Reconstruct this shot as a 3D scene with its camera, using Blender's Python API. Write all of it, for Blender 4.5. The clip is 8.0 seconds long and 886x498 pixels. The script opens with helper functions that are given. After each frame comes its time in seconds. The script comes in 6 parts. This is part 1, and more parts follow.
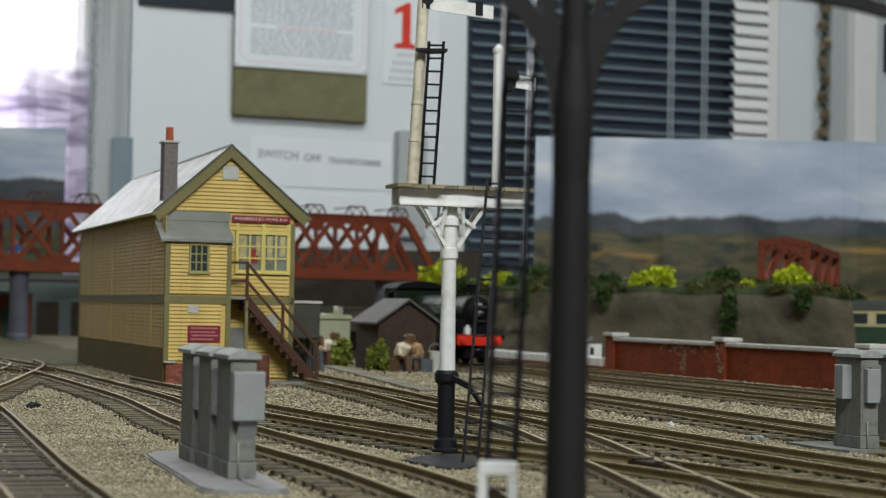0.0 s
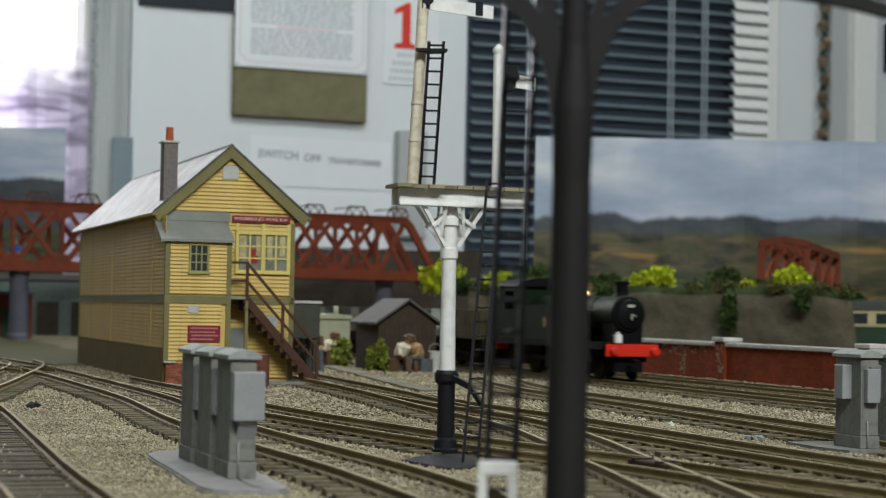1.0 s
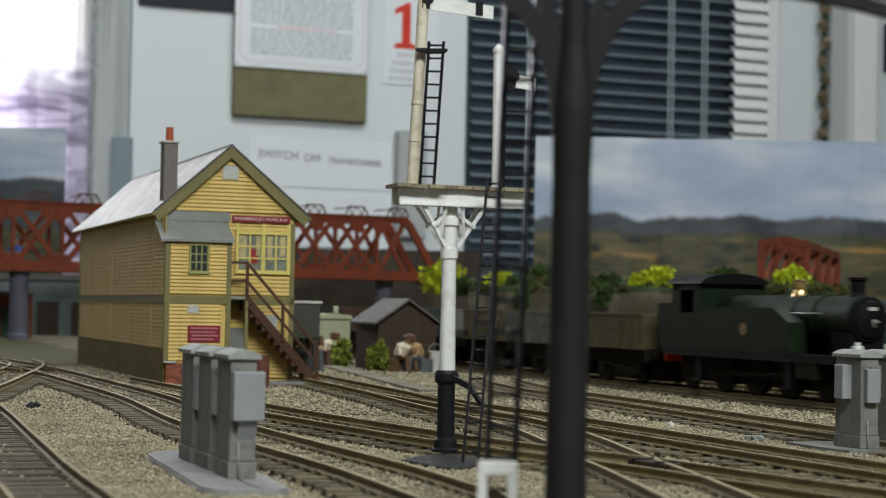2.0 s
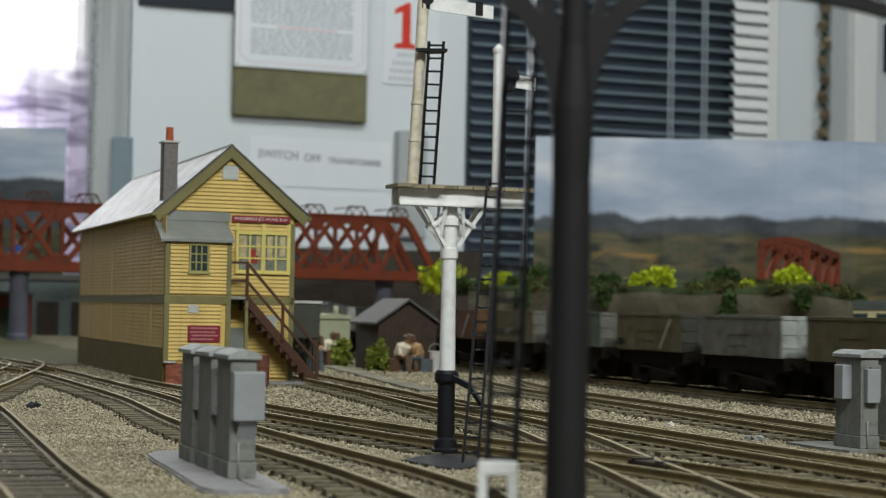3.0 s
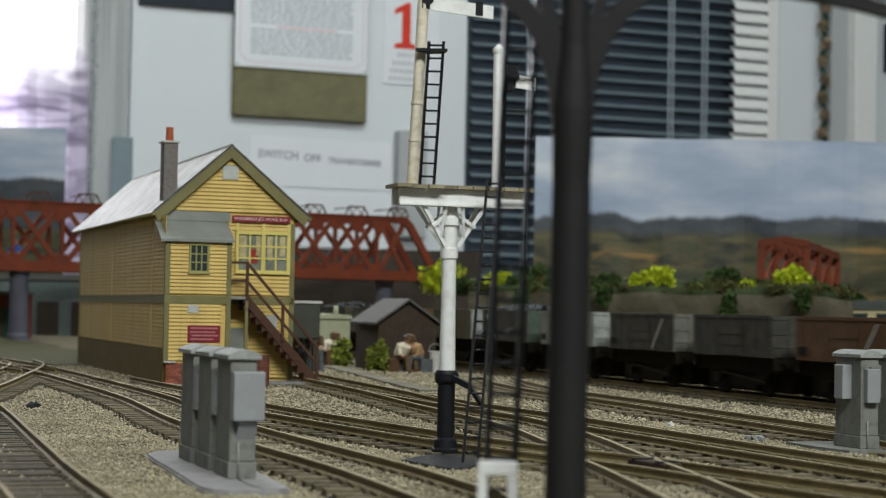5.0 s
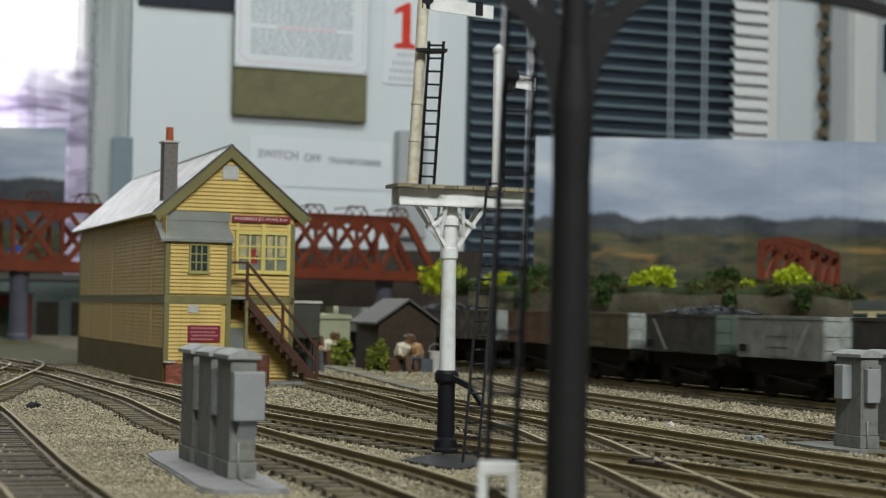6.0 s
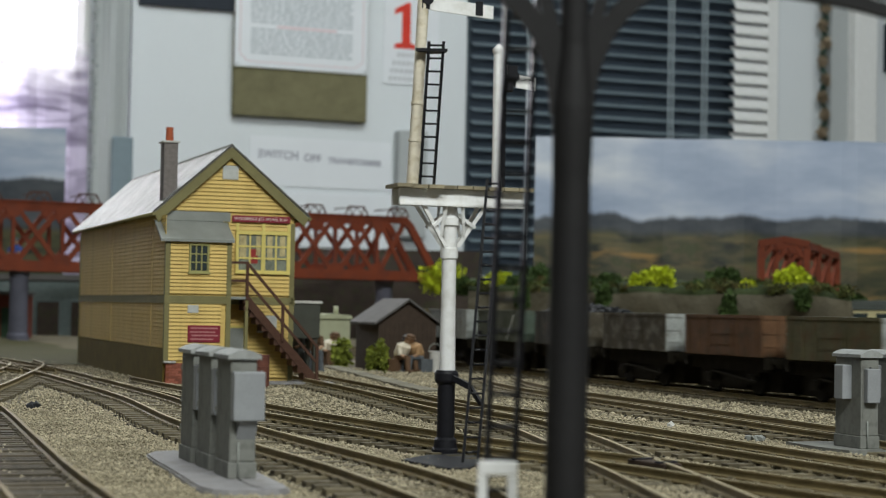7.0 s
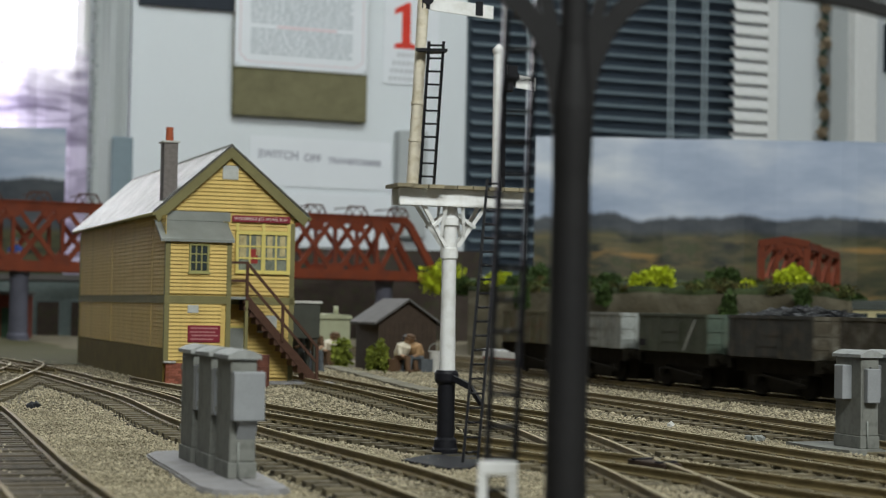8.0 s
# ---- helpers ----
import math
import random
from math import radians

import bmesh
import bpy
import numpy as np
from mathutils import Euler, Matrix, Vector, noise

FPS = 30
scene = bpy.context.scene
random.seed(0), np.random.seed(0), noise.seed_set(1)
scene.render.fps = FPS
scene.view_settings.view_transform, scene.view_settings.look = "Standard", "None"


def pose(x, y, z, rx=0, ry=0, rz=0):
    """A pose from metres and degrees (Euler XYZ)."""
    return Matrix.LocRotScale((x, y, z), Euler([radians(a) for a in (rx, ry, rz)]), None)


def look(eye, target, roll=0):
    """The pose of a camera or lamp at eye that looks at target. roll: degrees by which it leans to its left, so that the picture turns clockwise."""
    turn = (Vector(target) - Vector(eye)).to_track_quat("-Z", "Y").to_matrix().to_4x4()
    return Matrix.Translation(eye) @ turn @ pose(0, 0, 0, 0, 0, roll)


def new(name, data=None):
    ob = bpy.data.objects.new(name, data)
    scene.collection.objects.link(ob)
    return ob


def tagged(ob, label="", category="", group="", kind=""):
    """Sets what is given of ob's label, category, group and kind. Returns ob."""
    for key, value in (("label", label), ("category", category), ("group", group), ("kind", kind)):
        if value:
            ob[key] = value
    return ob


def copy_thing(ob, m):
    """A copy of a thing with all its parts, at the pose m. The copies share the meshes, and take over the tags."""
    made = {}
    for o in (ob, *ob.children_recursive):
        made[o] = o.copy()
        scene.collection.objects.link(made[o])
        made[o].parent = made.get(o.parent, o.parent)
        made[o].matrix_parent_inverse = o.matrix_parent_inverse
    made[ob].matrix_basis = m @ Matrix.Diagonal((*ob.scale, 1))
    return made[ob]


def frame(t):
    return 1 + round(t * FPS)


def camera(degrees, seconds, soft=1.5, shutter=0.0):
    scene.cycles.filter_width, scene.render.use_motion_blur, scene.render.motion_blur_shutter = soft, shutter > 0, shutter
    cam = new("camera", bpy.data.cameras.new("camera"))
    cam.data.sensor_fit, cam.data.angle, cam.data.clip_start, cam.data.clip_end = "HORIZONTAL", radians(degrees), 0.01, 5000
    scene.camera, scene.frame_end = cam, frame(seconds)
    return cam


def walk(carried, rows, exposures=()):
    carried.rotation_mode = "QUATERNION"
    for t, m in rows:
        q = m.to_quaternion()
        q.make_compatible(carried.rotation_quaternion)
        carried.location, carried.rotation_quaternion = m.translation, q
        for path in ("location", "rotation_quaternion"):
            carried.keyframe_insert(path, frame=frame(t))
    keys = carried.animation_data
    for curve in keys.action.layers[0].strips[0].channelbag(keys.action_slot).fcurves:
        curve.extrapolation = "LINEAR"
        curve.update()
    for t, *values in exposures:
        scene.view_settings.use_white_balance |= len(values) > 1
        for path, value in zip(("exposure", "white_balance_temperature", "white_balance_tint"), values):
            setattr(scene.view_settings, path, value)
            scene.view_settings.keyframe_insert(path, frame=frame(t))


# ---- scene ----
# A 4 mm scale model railway on a table in a room; lengths below are in millimetres, MM turns them into metres.
MM = 0.001

# ---- camera ----
cam = camera(28.37, 8.0, soft=0.8, shutter=0.5)
cam.data.dof.use_dof = True
cam.data.dof.focus_distance = 0.535
cam.data.dof.aperture_fstop = 42.0
VIEW = pose(0, 0, 35.3 * MM, 91.91, 0, 0) @ pose(0, 0, 0, 0, 0, 1.03)
walk(cam, [(0.0, VIEW), (8.0, VIEW)], [(0.0, -0.4, 6500, 10), (8.0, -0.4, 6500, 10)])

# ---- world and lamps ----
world = bpy.data.worlds.new("daylight")
scene.world = world
world.use_nodes = True
wn = world.node_tree.nodes
sky = wn.new("ShaderNodeTexSky")
sky.sky_type, sky.sun_disc, sky.sun_elevation, sky.sun_rotation = "NISHITA", False, radians(35), radians(-60)
world.node_tree.links.new(sky.outputs[0], wn["Background"].inputs[0])
wn["Background"].inputs[1].default_value = 0.12


def area_lamp(name, at, aim, size_x, size_y, watts, colour):
    data = bpy.data.lights.new(name, "AREA")
    data.shape, data.size, data.size_y, data.energy, data.color = "RECTANGLE", size_x, size_y, watts, colour
    ob = new(name, data)
    ob.matrix_world = look([v * MM for v in at], [v * MM for v in aim])
    return ob


# unseen fluorescent tubes assumed overhead, placed for effect, and daylight in the window opening
area_lamp("tube_lamp", (430, -900, 1300), (120, 500, 0), 1.4, 0.25, 51, (0.95, 1.0, 0.97))
area_lamp("tube_lamp", (250, 1560, 1480), (250, 2000, 0), 1.8, 0.25, 31, (0.93, 1.0, 1.0))
area_lamp("window_daylight", (-860, 2520, 560), (-300, 900, 0), 0.5, 0.7, 9, (0.97, 0.98, 1.0))


# ---- materials ----
def material(name, colour, rough=0.6, metal=0.0, vary=0.25, size=6.0, fine=0.8, bump=0.15, dirt=None, dirt_amount=0.0, per_object=0.0, per_island=0.0, spec=0.22):
    """A surface with blotches of one size, fine grain of another and relief; sizes in mm."""
    m = bpy.data.materials.new(name)
    m.use_nodes = True
    nt = m.node_tree
    b = nt.nodes["Principled BSDF"]
    co = nt.nodes.new("ShaderNodeTexCoord")

    def noisy(mm, detail):
        n = nt.nodes.new("ShaderNodeTexNoise")
        n.inputs["Scale"].default_value = 1.0 / (mm * MM)
        n.inputs["Detail"].default_value = detail
        nt.links.new(co.outputs["Object"], n.inputs["Vector"])
        return n.outputs["Fac"]

    def math_node(op, x, y):
        n = nt.nodes.new("ShaderNodeMath")
        n.operation = op
        for i, v in enumerate((x, y)):
            if isinstance(v, (int, float)):
                n.inputs[i].default_value = v
            else:
                nt.links.new(v, n.inputs[i])
        return n.outputs[0]

    big, small = noisy(size, 4), noisy(fine, 3)
    f = math_node("ADD", math_node("MULTIPLY", big, 0.65), math_node("MULTIPLY", small, 0.35))
    if per_object:
        info = nt.nodes.new("ShaderNodeObjectInfo")
        f = math_node("ADD", f, math_node("MULTIPLY", math_node("SUBTRACT", info.outputs["Random"], 0.5), per_object))
    if per_island:
        geo = nt.nodes.new("ShaderNodeNewGeometry")
        f = math_node("ADD", f, math_node("MULTIPLY", math_node("SUBTRACT", geo.outputs["Random Per Island"], 0.5), per_island))
    ramp = nt.nodes.new("ShaderNodeValToRGB")
    dark = [c * (1 - vary) for c in colour]
    light = [min(1, c * (1 + vary)) for c in colour]
    ramp.color_ramp.elements[0].position, ramp.color_ramp.elements[0].color = 0.25, (*dark, 1)
    ramp.color_ramp.elements[1].position, ramp.color_ramp.elements[1].color = 0.75, (*light, 1)
    nt.links.new(f, ramp.inputs[0])
    out = ramp.outputs[0]
    if dirt:
        mix = nt.nodes.new("ShaderNodeMix")
        mix.data_type = "RGBA"
        spots = nt.nodes.new("ShaderNodeMapRange")
        spots.inputs[1].default_value, spots.inputs[2].default_value, spots.inputs[4].default_value = 0.48, 0.68, dirt_amount
        nt.links.new(noisy(size * 0.6, 6), spots.inputs[0])
        nt.links.new(spots.outputs[0], mix.inputs[0])
        nt.links.new(out, mix.inputs[6])
        mix.inputs[7].default_value = (*dirt, 1)
        out = mix.outputs[2]
    nt.links.new(out, b.inputs["Base Color"])
    b.inputs["Roughness"].default_value, b.inputs["Metallic"].default_value = rough, metal
    b.inputs["Specular IOR Level"].default_value = spec
    if bump:
        bp = nt.nodes.new("ShaderNodeBump")
        bp.inputs["Strength"].default_value, bp.inputs["Distance"].default_value = bump, fine * 0.5 * MM
        nt.links.new(small, bp.inputs["Height"])
        nt.links.new(bp.outputs[0], b.inputs["Normal"])
    return m


def glow(name, colour, strength):
    m = bpy.data.materials.new(name)
    m.use_nodes = True
    b = m.node_tree.nodes["Principled BSDF"]
    b.inputs["Base Color"].default_value = (0, 0, 0, 1)
    b.inputs["Emission Color"].default_value, b.inputs["Emission Strength"].default_value = (*colour, 1), strength
    return m


CREAM = material("cream_boards", (0.63, 0.45, 0.145), 0.6, vary=0.14, size=14, fine=1.2, bump=0.2, dirt=(0.38, 0.24, 0.06), dirt_amount=0.3)
CREAM_TRIM = material("cream_trim", (0.66, 0.55, 0.17), 0.5, vary=0.1, size=5)
OLIVE = material("olive_trim", (0.19, 0.17, 0.075), 0.6, vary=0.2, size=8)
OLIVE_PALE = material("pale_olive_frame", (0.33, 0.31, 0.12), 0.6, vary=0.15, size=5)
BROWN_BASE = material("brown_base", (0.145, 0.105, 0.018), 0.7, vary=0.3, size=8)
SLATE = material("slate", (0.325, 0.335, 0.32), 0.5, vary=0.35, size=16, fine=2, dirt=(0.17, 0.175, 0.15), dirt_amount=0.6, spec=0.38)
LEAD = material("lead_grey", (0.235, 0.245, 0.225), 0.6, vary=0.18, size=8)
CHIMNEY = material("chimney_stone", (0.17, 0.15, 0.14), 0.8, vary=0.3, size=2, fine=0.6, bump=0.4)
POT = material("chimney_pot", (0.36, 0.09, 0.04), 0.7, vary=0.2, size=2)
GLASS = material("dark_glazing", (0.035, 0.045, 0.045), 0.1, vary=0.5, size=3, bump=0)
# paler copy of the glazing: reflection and light interior are in its colour
GLASS_LIT = material("pale_lit_glazing", (0.20, 0.215, 0.17), 0.12, vary=0.5, size=4, bump=0, spec=0.5)
CURTAIN = material("interior_shapes", (0.45, 0.38, 0.2), 0.8, vary=0.5, size=3, bump=0)
MAROON = material("maroon_sign", (0.20, 0.022, 0.035), 0.5, vary=0.15, size=4)
FADED_TEXT = material("faded_lettering", (0.42, 0.18, 0.18), 0.6, vary=0.2, size=2, bump=0)
SIGN_TEXT = material("sign_lettering", (0.72, 0.6, 0.55), 0.6, vary=0.1, size=2, bump=0)
PLAQUE = material("grey_plaque", (0.45, 0.46, 0.44), 0.6, vary=0.15, size=3)
SCARLET = material("scarlet_cloth", (0.26, 0.035, 0.03), 0.7, vary=0.3, size=2, bump=0)
STAIR = material("stair_brown", (0.075, 0.035, 0.022), 0.6, vary=0.25, size=4)
BRICK = material("small_brick", (0.26, 0.09, 0.06), 0.85, vary=0.35, size=2, fine=0.5, per_object=0.5)
REDBRICK = material("red_brick", (0.23, 0.040, 0.014), 0.8, vary=0.2, size=12, fine=0.8, dirt=(0.12, 0.03, 0.015), dirt_amount=0.4, per_object=0.35)
MORTAR = material("mortar", (0.22, 0.07, 0.035), 0.9, vary=0.2, size=5)
LIME = material("lime_stain", (0.30, 0.22, 0.13), 0.9, vary=0.3, size=3)
COPING = material("coping_stone", (0.50, 0.49, 0.46), 0.8, vary=0.2, size=5)
GREY = material("cabinet_grey", (0.186, 0.189, 0.170), 0.75, vary=0.14, size=4, fine=0.5, dirt=(0.10, 0.10, 0.09), dirt_amount=0.5)
LID_GREY = material("lid_grey", (0.30, 0.31, 0.30), 0.7, vary=0.2, size=4, fine=0.5, dirt=(0.18, 0.18, 0.16), dirt_amount=0.4)
PALE_GREY = material("pale_grey", (0.27, 0.28, 0.29), 0.45, vary=0.12, size=4, fine=0.5)
CONCRETE = material("slab_concrete", (0.262, 0.255, 0.258), 0.7, vary=0.2, size=5, fine=0.7, dirt=(0.2, 0.18, 0.16), dirt_amount=0.5)
WHITE = material("white_paint", (0.78, 0.78, 0.77), 0.45, vary=0.06, size=4, dirt=(0.5, 0.48, 0.42), dirt_amount=0.35)
IVORY = material("ivory_paint", (0.68, 0.62, 0.50), 0.45, vary=0.12, size=3, dirt=(0.42, 0.34, 0.2), dirt_amount=0.5)
LADDER_BLACK = material("ladder_black", (0.008, 0.008, 0.010), 0.3, 0.0, vary=0.3, size=3, spec=0.4)
BLACK = material("black_paint", (0.010, 0.010, 0.013), 0.5, vary=0.3, size=3)
IRON = material("column_iron", (0.014, 0.0135, 0.014), 0.6, vary=0.25, size=4)
DECK = material("weathered_deck", (0.25, 0.215, 0.14), 0.8, vary=0.35, size=3, per_object=0.4)
RAIL = material("rusty_rail", (0.205, 0.160, 0.080), 0.65, 0.15, vary=0.35, size=8, fine=1)
RAIL_TOP = material("worn_rail_head", (0.37, 0.315, 0.20), 0.62, 0.1, vary=0.25, size=14, fine=1)
SLEEPER = material("sleeper", (0.108, 0.090, 0.055), 0.85, vary=0.35, size=3, fine=0.5, dirt=(0.2, 0.17, 0.12), dirt_amount=0.45, per_object=0.5)
BALLAST_BED = material("ballast_bed", (0.15, 0.128, 0.086), 0.95, vary=0.4, size=9, fine=0.9, bump=0.8, dirt=(0.075, 0.065, 0.045), dirt_amount=0.6)
STONES = material("ballast_stones", (0.37, 0.322, 0.222), 0.9, vary=0.4, size=30, fine=0.6, dirt=(0.19, 0.165, 0.10), dirt_amount=0.4, per_island=0.5)
OILY_SLEEPER = material("oily_sleeper", (0.060, 0.049, 0.032), 0.8, vary=0.4, size=3, fine=0.5, dirt=(0.13, 0.11, 0.075), dirt_amount=0.45, per_object=0.6)
DARK_GAP_STONES = material("dark_gap_stones", (0.028, 0.024, 0.019), 0.85, vary=0.4, size=20, fine=0.6, per_island=0.6)
GRIME = material("grimy_bed", (0.055, 0.044, 0.028), 0.95, vary=0.4, size=7, fine=0.7, bump=0.7, dirt=(0.17, 0.14, 0.09), dirt_amount=0.5)
TIMBER = material("brown_timber", (0.05, 0.034, 0.024), 0.75, vary=0.3, size=4)
ROOF_FELT = material("roof_felt", (0.10, 0.095, 0.09), 0.7, vary=0.2, size=6)
PALE_GREEN = material("pale_green_paint", (0.36, 0.37, 0.25), 0.6, vary=0.15, size=5)
RUST = material("bridge_red", (0.17, 0.036, 0.014), 0.65, vary=0.25, size=14, dirt=(0.09, 0.03, 0.02), dirt_amount=0.5)
ROCK = material("rock_face", (0.094, 0.082, 0.055), 0.9, vary=0.3, size=40, fine=6, bump=0.5, dirt=(0.06, 0.055, 0.04), dirt_amount=0.5)
DARKWALL = material("dark_retaining_wall", (0.055, 0.042, 0.035), 0.9, vary=0.35, size=14, fine=2, dirt=(0.05, 0.07, 0.02), dirt_amount=0.3)
GRASS = material("scatter_grass", (0.036, 0.050, 0.016), 0.95, vary=0.7, size=20, fine=2, per_island=0.6)
LEAF = material("foliage", (0.045, 0.075, 0.02), 0.9, vary=0.4, size=6, fine=1, per_island=0.7)
SCRUB = material("scrub_leaves", (0.065, 0.075, 0.02), 0.9, vary=0.7, size=30, fine=2, per_island=0.5, dirt=(0.13, 0.085, 0.035), dirt_amount=0.5)
GORSE = material("gorse_yellow", (0.40, 0.46, 0.02), 0.9, vary=0.35, size=6, fine=1, per_island=0.7)
LOCO_GREEN = material("loco_green", (0.008, 0.016, 0.007), 0.5, vary=0.3, size=8, spec=0.1)
LOCO_BLACK = material("loco_black", (0.006, 0.006, 0.007), 0.55, vary=0.3, size=6, spec=0.08)
BRASS = material("brass", (0.75, 0.50, 0.22), 0.25, 0.9, vary=0.1, size=3, bump=0)
BUFFER_RED = material("buffer_red", (0.62, 0.028, 0.012), 0.45, vary=0.1, size=3)
STEEL = material("steel", (0.5, 0.5, 0.5), 0.3, 0.9, vary=0.1, size=3, bump=0)
COAL = material("coal", (0.02, 0.021, 0.023), 0.5, vary=0.4, size=3, per_island=0.8)
UNDERFRAME = material("underframe", (0.017, 0.0145, 0.010), 0.85, vary=0.4, size=4, spec=0.08)
# for the unseen walls and ceiling: kept dark to cut bounced fill light
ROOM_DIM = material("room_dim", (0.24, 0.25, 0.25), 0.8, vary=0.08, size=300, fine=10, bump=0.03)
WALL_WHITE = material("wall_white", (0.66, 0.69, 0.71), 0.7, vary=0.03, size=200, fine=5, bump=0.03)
ROOM_GREY = material("room_grey", (0.40, 0.42, 0.42), 0.7, vary=0.06, size=200, fine=8, bump=0.03)
PAPER = material("paper", (0.72, 0.74, 0.77), 0.5, vary=0.03, size=40, bump=0)
INK = material("printed_ink", (0.40, 0.44, 0.46), 0.7, vary=0.15, size=20, bump=0)
PENCIL = material("marker_ink", (0.26, 0.26, 0.31), 0.7, vary=0.1, size=20, bump=0)
RED_INK = material("red_ink", (0.62, 0.05, 0.03), 0.6, vary=0.05, size=20, bump=0)
KHAKI = material("khaki_board", (0.165, 0.152, 0.085), 0.9, vary=0.22, size=24, fine=3)
CORD = material("blind_cord", (0.34, 0.40, 0.43), 0.6, vary=0.08, size=60, bump=0)
SLAT = material("blind_slat", (0.145, 0.185, 0.21), 0.5, vary=0.08, size=60, bump=0)
NIGHT = material("dark_window_pane", (0.085, 0.11, 0.145), 0.25, vary=0.5, size=160, bump=0)
DARK = material("dark_fitting", (0.02, 0.025, 0.035), 0.6, vary=0.2, size=40, bump=0)
BLUE_GREY = material("blue_grey_card", (0.19, 0.24, 0.27), 0.7, vary=0.12, size=60, fine=8, bump=0.03)
GARLAND_GREEN = material("garland_foil", (0.02, 0.05, 0.035), 0.4, vary=0.4, size=8)
GARLAND_TAN = material("garland_tan", (0.28, 0.22, 0.15), 0.6, vary=0.4, size=6)
TABLE = material("table_wood", (0.25, 0.17, 0.09), 0.7, vary=0.2, size=60)
CARPET = material("carpet", (0.12, 0.12, 0.13), 0.95, vary=0.2, size=30)


# ---- building helpers ----
def block(bm, x0, x1, y0, y1, z0, z1, bevel=0.0):
    v = [bm.verts.new((x, y, z)) for z in (z0, z1) for y in (y0, y1) for x in (x0, x1)]
    faces = [bm.faces.new([v[i] for i in q]) for q in ((0, 2, 3, 1), (4, 5, 7, 6), (0, 1, 5, 4), (2, 6, 7, 3), (0, 4, 6, 2), (1, 3, 7, 5))]
    if bevel:
        edges = {e for f in faces for e in f.edges}
        bmesh.ops.bevel(bm, geom=list(edges), offset=bevel, segments=2, affect="EDGES", profile=0.5)
    return bm


def prism(bm, outline, y0, y1, axis="y"):
    """A closed outline of (u, v) pushed along an axis: y (u=x, v=z), x (u=y, v=z) or z (u=x, v=y)."""
    def at(u, v, w):
        return {"y": (u, w, v), "x": (w, u, v), "z": (u, v, w)}[axis]
    a = [bm.verts.new(at(u, v, y0)) for u, v in outline]
    b = [bm.verts.new(at(u, v, y1)) for u, v in outline]
    bm.faces.new(a)
    bm.faces.new(b[::-1])
    n = len(a)
    for i in range(n):
        bm.faces.new((a[i], b[i], b[(i + 1) % n], a[(i + 1) % n]))
    bmesh.ops.recalc_face_normals(bm, faces=bm.faces[:])
    return bm


def beam(bm, p, q, w, h):
    """A bar of rectangular section from p to q."""
    p, q = Vector(p), Vector(q)
    d = (q - p).normalized()
    side = d.cross(Vector((0, 0, 1)))
    side = side.normalized() if side.length > 1e-4 else Vector((1, 0, 0))
    top = side.cross(d).normalized()
    ends = [[bm.verts.new(c + side * (w / 2 * i) + top * (h / 2 * j)) for i, j in ((-1, -1), (1, -1), (1, 1), (-1, 1))] for c in (p, q)]
    a, b = ends
    bm.faces.new(a)
    bm.faces.new(b[::-1])
    for i in range(4):
        bm.faces.new((a[i], b[i], b[(i + 1) % 4], a[(i + 1) % 4]))
    return bm


def tube(bm, p, q, r0, r1=None, n=14):
    """A round bar from p to q, tapering from r0 to r1."""
    p, q = Vector(p), Vector(q)
    r1 = r0 if r1 is None else r1
    turn = (q - p).to_track_quat("Z", "Y").to_matrix()
    rings = [[bm.verts.new(c + turn @ Vector((r * math.cos(2 * math.pi * i / n), r * math.sin(2 * math.pi * i / n), 0))) for i in range(n)] for c, r in ((p, r0), (q, r1))]
    a, b = rings
    bm.faces.new(a[::-1])
    bm.faces.new(b)
    for i in range(n):
        f = bm.faces.new((a[i], a[(i + 1) % n], b[(i + 1) % n], b[i]))
        f.smooth = True
    return bm


def sweep(bm, points, w, heights):
    """One bent bar of rectangular section through the points, in the xz plane."""
    p = [Vector(q) for q in points]
    rings = []
    for i, q in enumerate(p):
        d = (p[min(i + 1, len(p) - 1)] - p[max(i - 1, 0)]).normalized()
        top = Vector((-d.z, 0, d.x))
        rings.append([bm.verts.new(q + Vector((0, w / 2 * a, 0)) + top * (heights[i] / 2 * b)) for a, b in ((-1, -1), (1, -1), (1, 1), (-1, 1))])
    for a, b in zip(rings, rings[1:]):
        for k in range(4):
            bm.faces.new((a[k], a[(k + 1) % 4], b[(k + 1) % 4], b[k]))
    bm.faces.new(rings[0])
    bm.faces.new(rings[-1][::-1])
    bmesh.ops.recalc_face_normals(bm, faces=bm.faces[:])
    return bm


def turned(bm, at, profile, n=18, axis=(0, 0, 1)):
    """A turned body: (radius, height) pairs round an axis."""
    turn = Vector(axis).to_track_quat("Z", "Y").to_matrix()
    rings = [[bm.verts.new(Vector(at) + turn @ Vector((r * math.cos(2 * math.pi * i / n), r * math.sin(2 * math.pi * i / n), h))) for i in range(n)] for r, h in profile]
    for a, b in zip(rings, rings[1:]):
        for i in range(n):
            bm.faces.new((a[i], a[(i + 1) % n], b[(i + 1) % n], b[i])).smooth = True
    bm.faces.new(rings[0][::-1])
    bm.faces.new(rings[-1])
    for a in rings:
        for i in range(n):
            bm.edges.get((a[i], a[(i + 1) % n])).smooth = False
    return bm


def mesh_of(name, bm, mat):
    me = bpy.data.meshes.new(name)
    for v in bm.verts:
        v.co *= MM
    bm.to_mesh(me)
    bm.free()
    me.materials.append(mat)
    return me


def part(name, bm, mat, parent=None, label=""):
    ob = new(name, mesh_of(name, bm, mat))
    if parent is not None:
        ob.parent = parent
    return tagged(ob, label)


def thing(name, at, rz, label, category, group="", kind=""):
    ob = new(name)
    ob.empty_display_size = 0.01
    ob.matrix_world = at_mm(*at, rz)
    return tagged(ob, label, category, group, kind)


